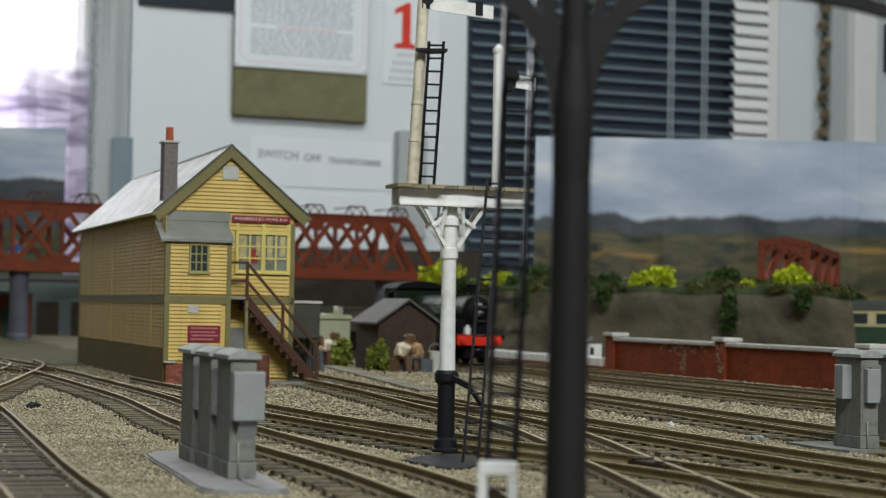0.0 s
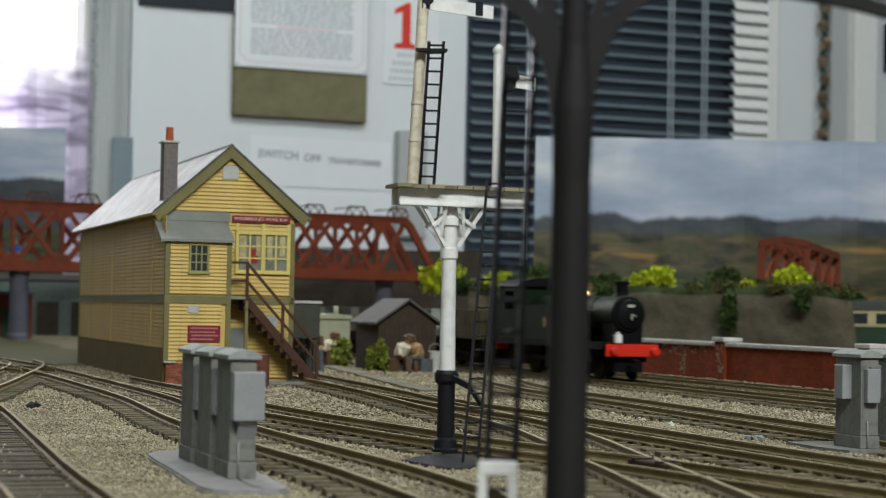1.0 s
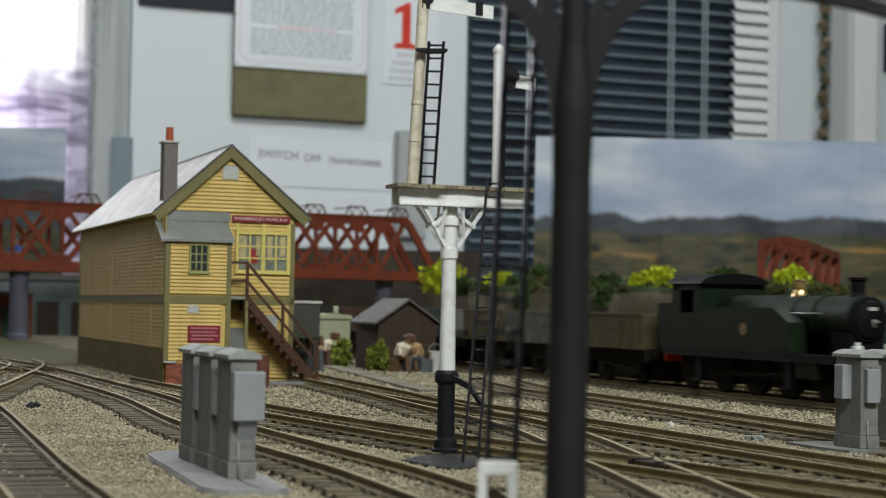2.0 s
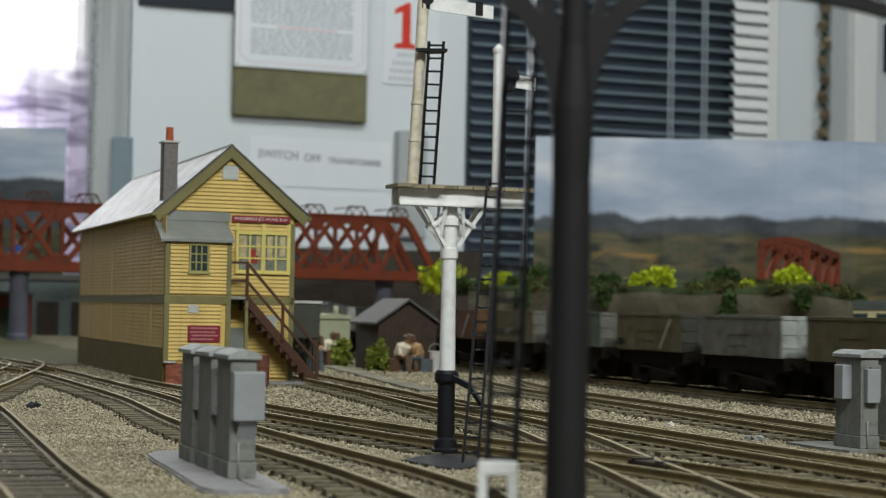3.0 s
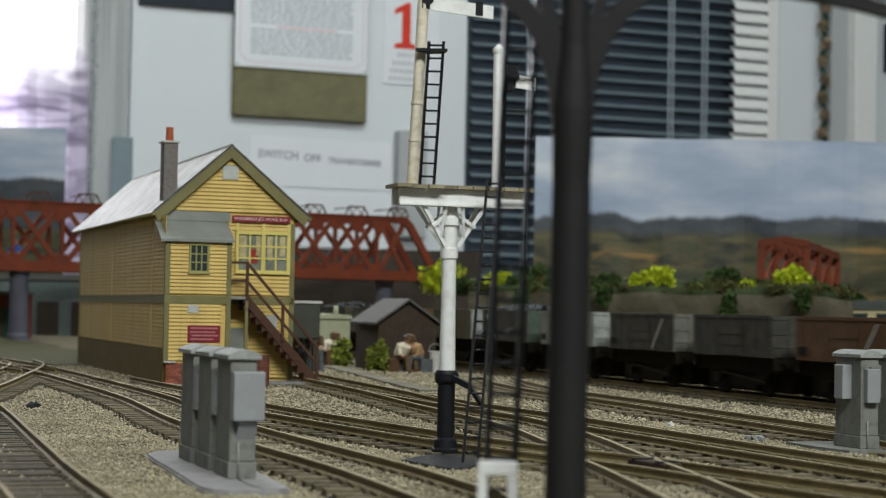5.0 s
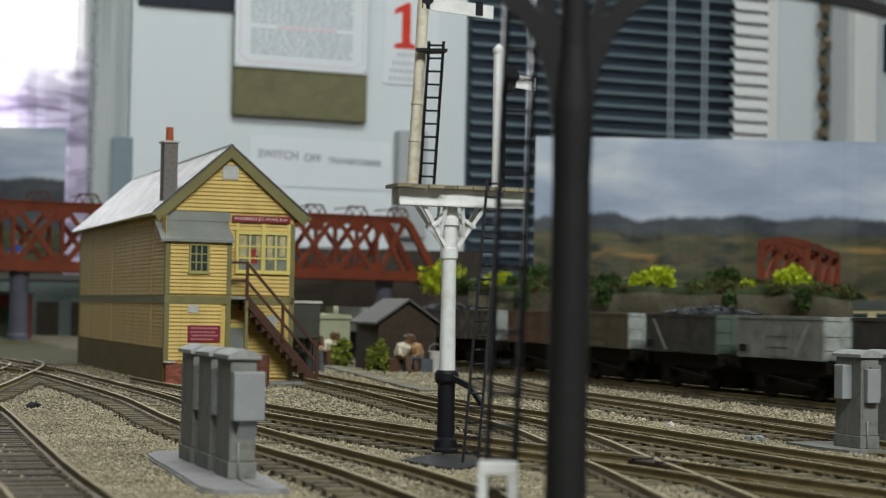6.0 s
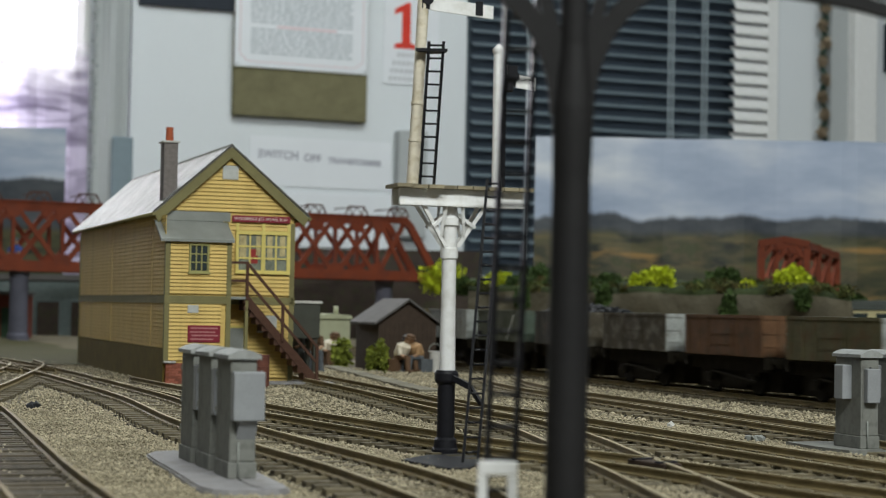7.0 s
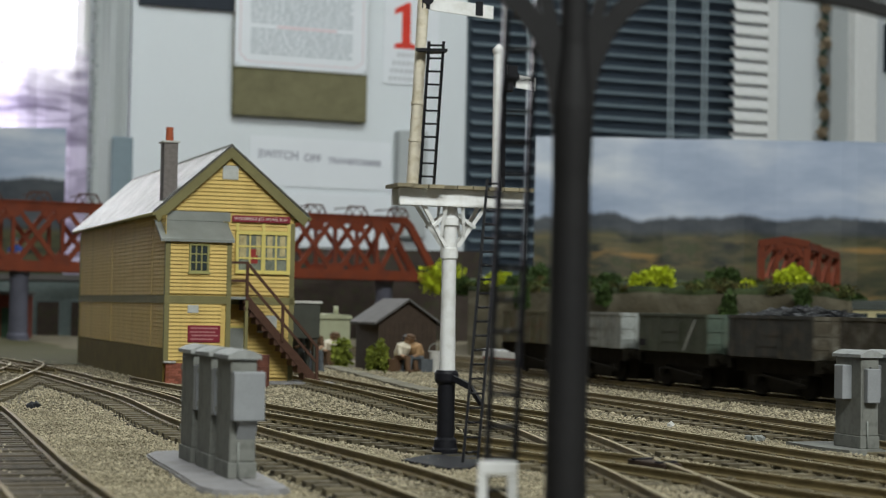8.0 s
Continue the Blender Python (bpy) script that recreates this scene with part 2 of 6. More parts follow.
def at_mm(x, y, z, rz=0):
    return pose(x * MM, y * MM, z * MM, 0, 0, rz)


def lettering(name, text, size, mat, parent, m, label="", spacing=1.0, bold=0.0):
    """Raised letters in the built-in font; size and place in mm."""
    cu = bpy.data.curves.new(name, "FONT")
    cu.body, cu.size, cu.extrude, cu.align_x, cu.align_y, cu.space_character, cu.offset = text, size * MM, 0.02 * MM, "CENTER", "CENTER", spacing, bold * MM
    tmp = bpy.data.objects.new(name, cu)
    me = bpy.data.meshes.new_from_object(tmp)
    me.materials.clear()
    me.materials.append(mat)
    bpy.data.objects.remove(tmp)
    bpy.data.curves.remove(cu)
    ob = new(name, me)
    ob.parent = parent
    ob.matrix_local = m
    return tagged(ob, label)


def bm_new():
    return bmesh.new()


def smooth_path(points, step):
    """Even steps along a soft curve through the points."""
    p = [Vector((*q, 0)) for q in points]
    p = [p[0] * 2 - p[1]] + p + [p[-1] * 2 - p[-2]]
    fine = []
    for i in range(1, len(p) - 2):
        for k in range(24):
            t = k / 24
            a, b, c, d = p[i - 1:i + 3]
            fine.append(0.5 * (2 * b + (c - a) * t + (2 * a - 5 * b + 4 * c - d) * t * t + (3 * b - a - 3 * c + d) * t ** 3))
    fine.append(p[-2])
    out, left = [fine[0]], step
    for a, b in zip(fine, fine[1:]):
        seg = (b - a).length
        while seg >= left and seg > 0:
            a = a + (b - a) * (left / seg)
            out.append(a)
            seg, left = (b - a).length, step
        left -= seg
    return out


# ---- room ----
WALL = at_mm(-240, 2850, 0, 22)  # the end wall: x along it, -y into the room

def on_wall(ob):
    ob.matrix_world = WALL
    return ob


def room():
    bm = bm_new()
    block(bm, -2200, 2200, -1500, 4100, -960, -900)
    tagged(part("floor", bm, CARPET), "grey carpet floor of the hobby room", "floor", kind="structure")
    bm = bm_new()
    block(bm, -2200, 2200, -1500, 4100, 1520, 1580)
    tagged(part("ceiling", bm, ROOM_DIM), "unseen plastered ceiling with tube lights, dark to cut bounced light", "ceiling", kind="structure")
    # end wall, with the left window and the blind's window through it
    bm = bm_new()
    block(bm, -2150, -1150, 0, 100, -900, 1520)
    block(bm, -1150, -346, 0, 100, -900, 60)
    block(bm, -1150, -346, 0, 100, 1150, 1520)
    block(bm, -346, 296, 0, 100, -900, 1520)
    block(bm, 296, 880, 0, 100, -900, 90)
    block(bm, 296, 880, 0, 100, 1150, 1520)
    block(bm, 880, 2700, 0, 100, -900, 1520)
    tagged(on_wall(part("wall_north", bm, WALL_WHITE)), "white painted end wall with two windows", "wall", kind="structure")
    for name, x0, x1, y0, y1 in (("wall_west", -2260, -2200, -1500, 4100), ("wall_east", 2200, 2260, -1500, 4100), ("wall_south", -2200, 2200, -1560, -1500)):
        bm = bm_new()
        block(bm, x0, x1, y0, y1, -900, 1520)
        tagged(part(name, bm, ROOM_DIM), "unseen wall closing the room, painted dark to cut bounced light", "wall", kind="structure")
    bm = bm_new()
    block(bm, -700, 900, -120, 2500, -40, -3)
    t = thing("layout_table", (0, 0, 0), 0, "wooden baseboard table carrying the model railway", "table")
    part("tabletop", bm, TABLE, t)
    for x in (-660, 860):
        for y in (-80, 2460):
            bm = bm_new()
            block(bm, x - 30, x + 30, y - 30, y + 30, -900, -40)
            part("leg", bm, TABLE, t)


def ground():
    """Ballasted ground as one sheet with low swells."""
    bm = bm_new()
    nx, ny = 120, 200
    grid = []
    for j in range(ny + 1):
        y = -110 + 2600 * (j / ny) ** 1.35
        row = []
        for i in range(nx + 1):
            x = -690 + 1580 * i / nx
            z = -0.75 + 0.4 * noise.noise((x * 0.05, y * 0.05, 0)) + 0.25 * noise.noise((x * 0.21, y * 0.21, 3))
            row.append(bm.verts.new((x, y, z)))
        grid.append(row)
    for j in range(ny):
        for i in range(nx):
            bm.faces.new((grid[j][i], grid[j][i + 1], grid[j + 1][i + 1], grid[j + 1][i])).smooth = True
    tagged(part("ground", bm, BALLAST_BED), "sandy grey ballast ground sheet of the layout", "ground", kind="structure")


def stones():
    """Loose ballast, many small angular stones in one mesh."""
    rng = np.random.default_rng(5)
    y = np.concatenate([rng.uniform(290, 560, 165000), rng.uniform(560, 1000, 46000)])
    x = rng.uniform(-1, 1, y.size) * (y * 0.285 + 8)
    r = np.where(y < 560, rng.uniform(0.2, 0.45, y.size) * np.where(rng.random(y.size) < 0.06, 1.7, 1.0), rng.uniform(0.4, 0.85, y.size))
    z0 = rng.uniform(-0.45, 0.25, y.size)
    # ballast lies lower round the sleeper ends
    mid = np.array(TRACK_POINTS)
    near = np.concatenate([np.sqrt(((np.stack([x[i:i + 8000], y[i:i + 8000]], 1)[:, None] - mid[None]) ** 2).sum(2).min(1)) for i in range(0, y.size, 8000)])
    shoulder = (near > 9.2) & (near < 19)
    r = np.where(shoulder & (y < 620), r * 1.4, r)
    z0 = np.where(shoulder, z0 - 0.6, np.where(near < 7.0, z0 + 0.2, z0))
    grimy = np.array(GRIMY_POINTS)
    inside = np.concatenate([((np.stack([x[i:i + 8000], y[i:i + 8000]], 1)[:, None] - grimy[None]) ** 2).sum(2).min(1) for i in range(0, y.size, 8000)]) < 9.4 ** 2
    keep = ~(shoulder & (rng.random(y.size) < 0.62)) & ~(inside & (rng.random(y.size) < 0.9))
    x, y, r, z0 = x[keep], y[keep], r[keep], z0[keep]
    base = np.array([(1, 0, 0), (-1, 0, 0), (0, 1, 0), (0, -1, 0), (0, 0, 1), (0, 0, -1)], float)
    tri = np.array([(0, 2, 4), (2, 1, 4), (1, 3, 4), (3, 0, 4), (2, 0, 5), (1, 2, 5), (3, 1, 5), (0, 3, 5)])
    a = rng.uniform(0, 6.28, y.size)
    ca, sa = np.cos(a), np.sin(a)
    pts = base[None] * rng.uniform(0.55, 1.15, (y.size, 6, 3)) + rng.uniform(-0.25, 0.25, (y.size, 6, 3))
    px_, py_ = pts[:, :, 0] * ca[:, None] - pts[:, :, 1] * sa[:, None], pts[:, :, 0] * sa[:, None] + pts[:, :, 1] * ca[:, None]
    v = np.stack([px_ * r[:, None] + x[:, None], py_ * r[:, None] + y[:, None], pts[:, :, 2] * r[:, None] * 0.75 + z0[:, None]], 2).reshape(-1, 3) * MM
    faces = (tri[None] + 6 * np.arange(y.size)[:, None, None]).reshape(-1, 3)
    me = bpy.data.meshes.new("ballast")
    me.from_pydata(v.tolist(), [], faces.tolist())
    me.materials.append(STONES)
    me.materials.append(DARK_GAP_STONES)
    # dark stones on the shoulders also colour in the shadowed gaps at sleeper ends
    dark = shoulder[keep] & (rng.random(x.size) < 0.42)
    me.polygons.foreach_set("material_index", np.repeat(dark.astype(np.int32), 8))
    tagged(new("ballast", me), "loose sandy grey ballast chippings spread between the tracks", "ballast", kind="stuff")


RAIL_SHAPE = [(-0.9, 0), (0.9, 0), (0.9, 0.3), (0.22, 0.6), (0.22, 1.4), (0.48, 1.6), (0.48, 2.1), (-0.48, 2.1), (-0.48, 1.6), (-0.22, 1.4), (-0.22, 0.6), (-0.9, 0.3)]


def rail(bm, path, offset, z):
    rings = []
    for i, p in enumerate(path):
        d = (path[min(i + 1, len(path) - 1)] - path[max(i - 1, 0)]).normalized()
        side = Vector((-d.y, d.x, 0))
        rings.append([bm.verts.new(p + side * (offset + u) + Vector((0, 0, z + h))) for u, h in RAIL_SHAPE])
    n = len(RAIL_SHAPE)
    for a, b in zip(rings, rings[1:]):
        for k in range(n):
            bm.faces.new((a[k], a[(k + 1) % n], b[(k + 1) % n], b[k])).material_index = 1 if k == 6 else 0
    bm.faces.new(rings[0])
    bm.faces.new(rings[-1][::-1])
    bmesh.ops.recalc_face_normals(bm, faces=bm.faces[:])


def sleeper_mesh(half=16, mat=SLEEPER):
    bm = bm_new()
    block(bm, -1.7, 1.7, -half, half, -0.7, 0.7, 0.15)
    for s in (-8.25, 8.25):
        for o in (-1.5, 1.5):
            block(bm, -0.9, 0.9, s + o - 0.55, s + o + 0.55, 0.6, 1.3)
    return mesh_of("sleeper", bm, mat)


TRACK_POINTS = []
GRIMY_POINTS = []


def track(points, sleepers, label, step=8.0, shoulders=True):
    t = thing("railway_track", (0, 0, 0), 0, label, "railway track", "tracks of the junction")
    path = smooth_path(points, step)
    if shoulders:
        TRACK_POINTS.extend((p.x, p.y) for p in path if p.y < 1050)
    else:
        GRIMY_POINTS.extend((p.x, p.y) for p in path if p.y < 700)
        bm = bm_new()
        sides = []
        for i, p in enumerate(path):
            d = (path[min(i + 1, len(path) - 1)] - path[max(i - 1, 0)]).normalized()
            sides.append([bm.verts.new(p + Vector((-d.y, d.x, 0)) * o + Vector((0, 0, z))) for o, z in ((-8, -1.2), (-7.2, -0.1), (7.2, -0.1), (8, -1.2))])
        for a, b in zip(sides, sides[1:]):
            for k in range(3):
                bm.faces.new((a[k], a[k + 1], b[k + 1], b[k]))
        part("track_bed", bm, GRIME, t, "grimy dark cinder bed between the rails")
    for s in (-8.25, 8.25):
        bm = bm_new()
        rail(bm, path, s, 0.7)
        part("rail", bm, RAIL, t).data.materials.append(RAIL_TOP if shoulders else RAIL)
    for i, p in enumerate(path[:-1]):
        d = path[i + 1] - p
        ob = new("sleeper", sleepers)
        ob.parent = t
        ob.matrix_local = at_mm(p.x, p.y, random.uniform(-0.4, -0.05), math.degrees(math.atan2(d.y, d.x)) + random.uniform(-1, 1))
    return t


TD = Vector((0.3425, -0.9395, 0))  # the way the train goes
TN = Vector((0.9395, 0.3425, 0))
T0 = Vector((109.9, 757.7, 0))     # the train's track at s = 0


def tracks():
    sl = sleeper_mesh()
    rust = "weathered bullhead-style track with brown rails on ballasted sleepers"
    track([(20, 255), (-6, 337), (-19, 373), (-40, 425), (-68, 500), (-102, 610), (-140, 712), (-178, 810), (-225, 920), (-290, 1050)], sl, rust)
    track([(110, 265), (82, 315), (60, 353), (42, 385), (20, 415), (0, 447), (-11, 467), (-44, 531), (-78, 605), (-112, 690), (-146, 770)], sl, rust)
    track([(54, 250), (49, 300), (44, 350), (38, 400), (33, 450), (24, 506), (0, 593), (-22, 681), (-46, 763), (-72, 850), (-100, 930), (-150, 1060)], sl, rust)
    track([(150, 250), (115, 330), (93, 382), (76, 424), (51, 490), (30, 545), (5, 605), (-18, 670)], sl, rust)
    track([(180, 270), (150, 365), (125, 450), (104, 520), (88, 574), (67, 645), (45, 715), (32, 780), (26, 850)], sl, rust)
    track([(-42, 225), (-60, 285), (-81, 346), (-107, 427), (-147, 550), (-190, 660), (-240, 770), (-300, 880), (-370, 990)], sleeper_mesh(9.6, OILY_SLEEPER), "dull brown near track with close-set sleepers", 6.4, False)
    track([(-167, 600), (-181, 705), (-195, 800), (-212, 900), (-232, 960)], sl, "crossover track of worn brown rails")
    track([(-190, 830), (-250, 930), (-310, 1040), (-390, 1180)], sl, "siding track curving towards the bridge")
    a, b = T0 - TD * 900, T0 + TD * 480
    track([a.xy, (a * 0.5 + b * 0.5).xy, b.xy], sl, "far running track on which the goods train passes")
    a, b = a + TN * 44, b + TN * 44
    track([a.xy, (a * 0.5 + b * 0.5).xy, b.xy], sl, "second running track in front of the brick wall")


# ---- signal box ----
LIP = 0.6


def clap(parent, x0, x1, z0, z1, y, pitch=1.66):
    """Lapped boards facing -y, each a part."""
    n = max(1, round((z1 - z0) / pitch))
    h = (z1 - z0) / n
    bm = bm_new()
    prism(bm, [(y, 0.34), (y - LIP, 0.34), (y - LIP, 0.5), (y - 0.2, h), (y, h)], x0, x1, "x")
    me = mesh_of("weatherboard", bm, CREAM)
    for i in range(n):
        ob = new("weatherboard", me)
        ob.parent = parent
        ob.matrix_local = at_mm(random.uniform(-0.05, 0.05), 0, z0 + i * h)


def small_window(parent, x0, x1, z0, z1, y, cols, rows, frame_mat, w=0.9, glass=None, bar=0.22):
    win = new("window")
    win.parent = parent
    bm = bm_new()
    block(bm, x0, x1, y - 0.1, y + 0.1, z0, z1)
    part("pane", bm, glass or GLASS, win)
    bm = bm_new()
    for a, b, c, d in ((x0 - w, x0, z0 - w, z1 + w), (x1, x1 + w, z0 - w, z1 + w), (x0, x1, z0 - w, z0), (x0, x1, z1, z1 + w)):
        block(bm, a, b, y - 0.9, y + 0.6, c, d)
    part("window_frame", bm, frame_mat, win)
    for i in range(1, cols):
        bm = bm_new()
        x = x0 + (x1 - x0) * i / cols
        block(bm, x - bar, x + bar, y - 0.5, y - 0.1, z0, z1)
        part("glazing_bar", bm, frame_mat, win)
    for i in range(1, rows):
        bm = bm_new()
        z = z0 + (z1 - z0) * i / rows
        block(bm, x0, x1, y - 0.45, y - 0.1, z - bar, z + bar)
        part("glazing_bar", bm, frame_mat, win)
    bm = bm_new()
    block(bm, x0 - 1.3, x1 + 1.3, y - 1.4, y + 0.2, z0 - w - 0.7, z0 - w)
    part("sill", bm, frame_mat, win)
    return win


def signal_box():
    W, GY, LEN = 61.0, 14.0, 250.0
    EZ, RZ, RX = 74.0, 104.6, 30.5
    t = thing("signal_box", (-119.8, 760.1, 0), 20.03, "cream weatherboarded signal box with slate roof and outside stairs", "signal box")
    # core body that carries the boards
    bm = bm_new()
    prism(bm, [(0.2, 0), (W - 0.2, 0), (W - 0.2, EZ), (RX, RZ - 1.5), (0.2, EZ)], GY + 0.3, LEN - 0.3)
    part("wall", bm, CREAM, t)
    bm = bm_new()
    prism(bm, [(0.3, 0), (GY + 0.2, 0), (GY + 0.2, 70), (0.3, 62)], 0.3, 27.7, "x")
    part("porch", bm, CREAM, t)
    # gable front boards, round the window
    clap(t, 28, W, 39, 48, GY)
    clap(t, 28, 33, 48, 68, GY)
    clap(t, 58.5, W, 48, 68, GY)
    clap(t, 28, W, 68, 72, GY)
    for i in range(17):
        z = 76 + i * 1.75
        h = (RZ - 4 - z) / (RZ - 4 - 76) * 29
        if h > 0.5:
            bm = bm_new()
            prism(bm, [(GY, z + 0.34), (GY - LIP, z + 0.34), (GY - LIP, z + 0.5), (GY - 0.2, z + 1.75), (GY, z + 1.75)], RX - h, RX + h, "x")
            part("weatherboard", bm, CREAM, t)
    clap(t, 28, W, 15, 35, GY)
    clap(t, 28, W, 2, 15, GY)
    # porch boards
    clap(t, 1.6, 27, 39, 48.4, 0)
    clap(t, 1.6, 9.6, 48.4, 61.5, 0)
    clap(t, 18.9, 27, 48.4, 61.5, 0)
    clap(t, 1.6, 24.4, 10, 35, 0)
    # side boards in panels, facing -x
    for y0, y1 in ((1.6, 31.5), (32.5, 141), (142, LEN)):
        for z0, z1 in ((15.4, 35), (38.6, 73.5)):
            n = round((z1 - z0) / 1.75)
            h = (z1 - z0) / n
            bm = bm_new()
            prism(bm, [(0, 0.2), (-0.38, 0.2), (-0.38, 0.4), (-0.12, h), (0, h)], y0, y1, "y")
            me = mesh_of("weatherboard", bm, CREAM)
            for i in range(n):
                ob = new("weatherboard", me)
                ob.parent = t
                ob.matrix_local = at_mm(0, 0, z0 + i * h)
    bm = bm_new()
    block(bm, -0.5, 0.2, 1, LEN, 0, 15.2)
    part("side_plinth", bm, BROWN_BASE, t, "dark brown boarded base of the side wall")
    # bands and corner posts
    bm = bm_new()
    block(bm, -0.7, 0.1, 0, LEN + 0.4, 35, 38.5)
    block(bm, -0.7, 28.4, -0.7, 0.1, 35, 38.5)
    block(bm, 28.4, W + 0.4, GY - 0.7, GY, 35, 38.5)
    part("waist_band", bm, OLIVE, t, "olive green waist band")
    for x, y, z0, z1 in ((-0.6, -0.6, 9, 62), (26.6, -0.6, 9, 62.5), (W - 2.2, GY - 0.7, 0, 72), (-0.6, LEN - 1.5, 0, 73), (28.2, GY - 0.7, 39, 72)):
        bm = bm_new()
        block(bm, x, x + 2.1, y, y + 2.1, z0, z1)
        part("corner_post", bm, OLIVE, t)
    for y in (32, 141.5):
        bm = bm_new()
        block(bm, -0.5, 0, y - 0.5, y + 0.5, 15, 73)
        part("joint_batten", bm, CREAM, t)
    # roof: two slabs with slates in courses, verges and ridge
    for side in (-1, 1):
        ex = RX + side * (34.0 if side < 0 else 36.2)
        ez = EZ + 0.6
        dx, dz = RX - ex, RZ + 1.0 - ez
        ln = math.hypot(dx, dz)
        nx, nz = -dz / ln * (1 if side < 0 else -1), abs(dx) / ln
        rows = 22
        for i in range(rows):
            a, b = i / rows, (i + 1.15) / rows
            b = min(b, 1.0)
            p = [(ex + dx * a + nx * 0.6, ez + dz * a + nz * 0.6), (ex + dx * b + nx * 0.35, ez + dz * b + nz * 0.35), (ex + dx * b, ez + dz * b), (ex + dx * a, ez + dz * a)]
            bm = bm_new()
            prism(bm, p, GY - 2.2 - random.uniform(0, 0.2), LEN + 14)
            part("slate_course", bm, SLATE, t)
        # bargeboard along the verge
        bm = bm_new()
        prism(bm, [(ex, ez + 0.2), (RX, RZ + 0.9), (RX, RZ - 4.2), (ex + dx * 0.05, ez - 4.0)], GY - 2.5, GY - 1.3)
        part("bargeboard", bm, OLIVE, t, "olive bargeboard")
        bm = bm_new()
        prism(bm, [(ex - dx * 0.02, ez + 0.1), (RX, RZ + 1.0), (RX, RZ + 1.9), (ex - dx * 0.02, ez + 1.0)], GY - 2.9, GY - 1.6)
        part("verge_strip", bm, ROOF_FELT, t, "dark verge strip")
        bm = bm_new()
        tube(bm, (ex - side * -0.4, GY - 3.5, ez - 0.4), (ex - side * -0.4, LEN + 2, ez - 0.4), 0.8, n=8)
        part("gutter", bm, OLIVE, t)
    bm = bm_new()
    tube(bm, (RX, GY - 2.6, RZ + 1.2), (RX, LEN + 14, RZ + 1.2), 1.0, n=8)
    part("ridge", bm, LEAD, t, "dark ridge capping")
    # porch lean-to roof
    bm = bm_new()
    prism(bm, [(-2.2, 61.9), (-2.2, 63.0), (GY, 71.8), (GY, 70.7)], -3.0, 29.6, "x")
    part("porch_roof", bm, LEAD, t, "grey lean-to porch roof")
    bm = bm_new()
    block(bm, 2, 31, GY - 0.5, GY, 71.8, 76)
    part("flashing", bm, LEAD, t)
    # gable vent
    bm = bm_new()
    block(bm, 27.0, 34.2, GY - 0.9, GY - 0.2, 90.8, 97.0, 0.2)
    part("gable_vent", bm, PLAQUE, t, "small grey gable vent plate")
    # windows
    small_window(t, 10.6, 17.8, 49.4, 60.4, 0, 3, 3, OLIVE_PALE, 0.7)
    small_window(t, 35.0, 45.4, 50.5, 66.5, GY - 0.2, 2, 3, CREAM_TRIM, 1.0, GLASS_LIT, 0.36)
    small_window(t, 47.2, 57.2, 50.5, 66.5, GY - 0.2, 2, 3, CREAM_TRIM, 1.0, GLASS_LIT, 0.36)
    bm = bm_new()
    for x0, x1, z0, z1 in ((33.6, 35, 48.4, 71.5), (57.4, 58.8, 48.4, 71.5), (45.6, 47, 68, 71.5), (33.6, 58.8, 67.4, 68.2)):
        block(bm, x0, x1, GY - 1.0, GY, z0, z1)
    part("window_surround", bm, CREAM_TRIM, t)
    for x0, x1, z0, z1, m in ((35.6, 38.5, 56, 66, CURTAIN), (43, 45, 57, 66, CURTAIN), (40.6, 43.9, 53.5, 60, SCARLET), (48.2, 50.6, 55, 66, CURTAIN), (54, 56.5, 57, 66, CURTAIN)):
        bm = bm_new()
        block(bm, x0, x1, GY - 0.42, GY - 0.34, z0, z1)
        part("curtain", bm, m, t)
    # name board over the window, notice boards below
    sign = new("name_board")
    sign.parent = t
    bm = bm_new()
    block(bm, 31.6, 58.4, GY - 1.7, GY - 0.9, 71.9, 74.9, 0.15)
    part("board", bm, MAROON, sign, "maroon enamel name board")
    lettering("lettering", "WESTBRIDGE JCT SIGNAL BOX", 1.85, SIGN_TEXT, sign, pose(44.8 * MM, (GY - 1.74) * MM, 73.4 * MM, 90), "pale lettering", 0.95)
    notice = new("notice_board")
    notice.parent = t
    bm = bm_new()
    block(bm, 9.8, 24.2, -1.0, -0.3, 18.2, 25.6, 0.15)
    part("board", bm, MAROON, notice, "maroon notice board with faded lettering")
    for z, a, b in ((24.4, 11, 23), (22.7, 10.8, 22), (21.2, 11.5, 23.2), (19.6, 11, 21)):
        bm = bm_new()
        block(bm, a, b, -1.06, -1.0, z - 0.32, z + 0.32)
        part("lettering_bar", bm, FADED_TEXT, notice)
    bm = bm_new()
    block(bm, 9.6, 14.4, -0.8, -0.3, 31, 34.4, 0.15)
    part("plaque", bm, PLAQUE, t, "small grey plaque")
    # locker door under the landing
    door = new("door")
    door.parent = t
    bm = bm_new()
    block(bm, 29, 38, GY - 0.9, GY - 0.3, 2, 24.5)
    part("door_leaf", bm, LEAD, door, "grey-green locker door")
    bm = bm_new()
    for x0, x1, z0, z1 in ((28, 29, 1, 25.6), (38, 39, 1, 25.6), (28, 39, 24.5, 25.6)):
        block(bm, x0, x1, GY - 1.1, GY, z0, z1)
    part("door_frame", bm, CREAM_TRIM, door)
    # brick footing
    foot = new("brick_footing")
    foot.parent = t
    bm = bm_new()
    block(bm, 0.2, 27.5, -2.0, 0.2, 0, 9.2)
    part("mortar_bed", bm, MORTAR, foot)
    bk = None
    for r in range(8):
        for c in range(10):
            x = 0.3 + c * 2.8 + (1.4 if r % 2 else 0)
            if x > 25.5:
                continue
            if bk is None:
                bm = bm_new()
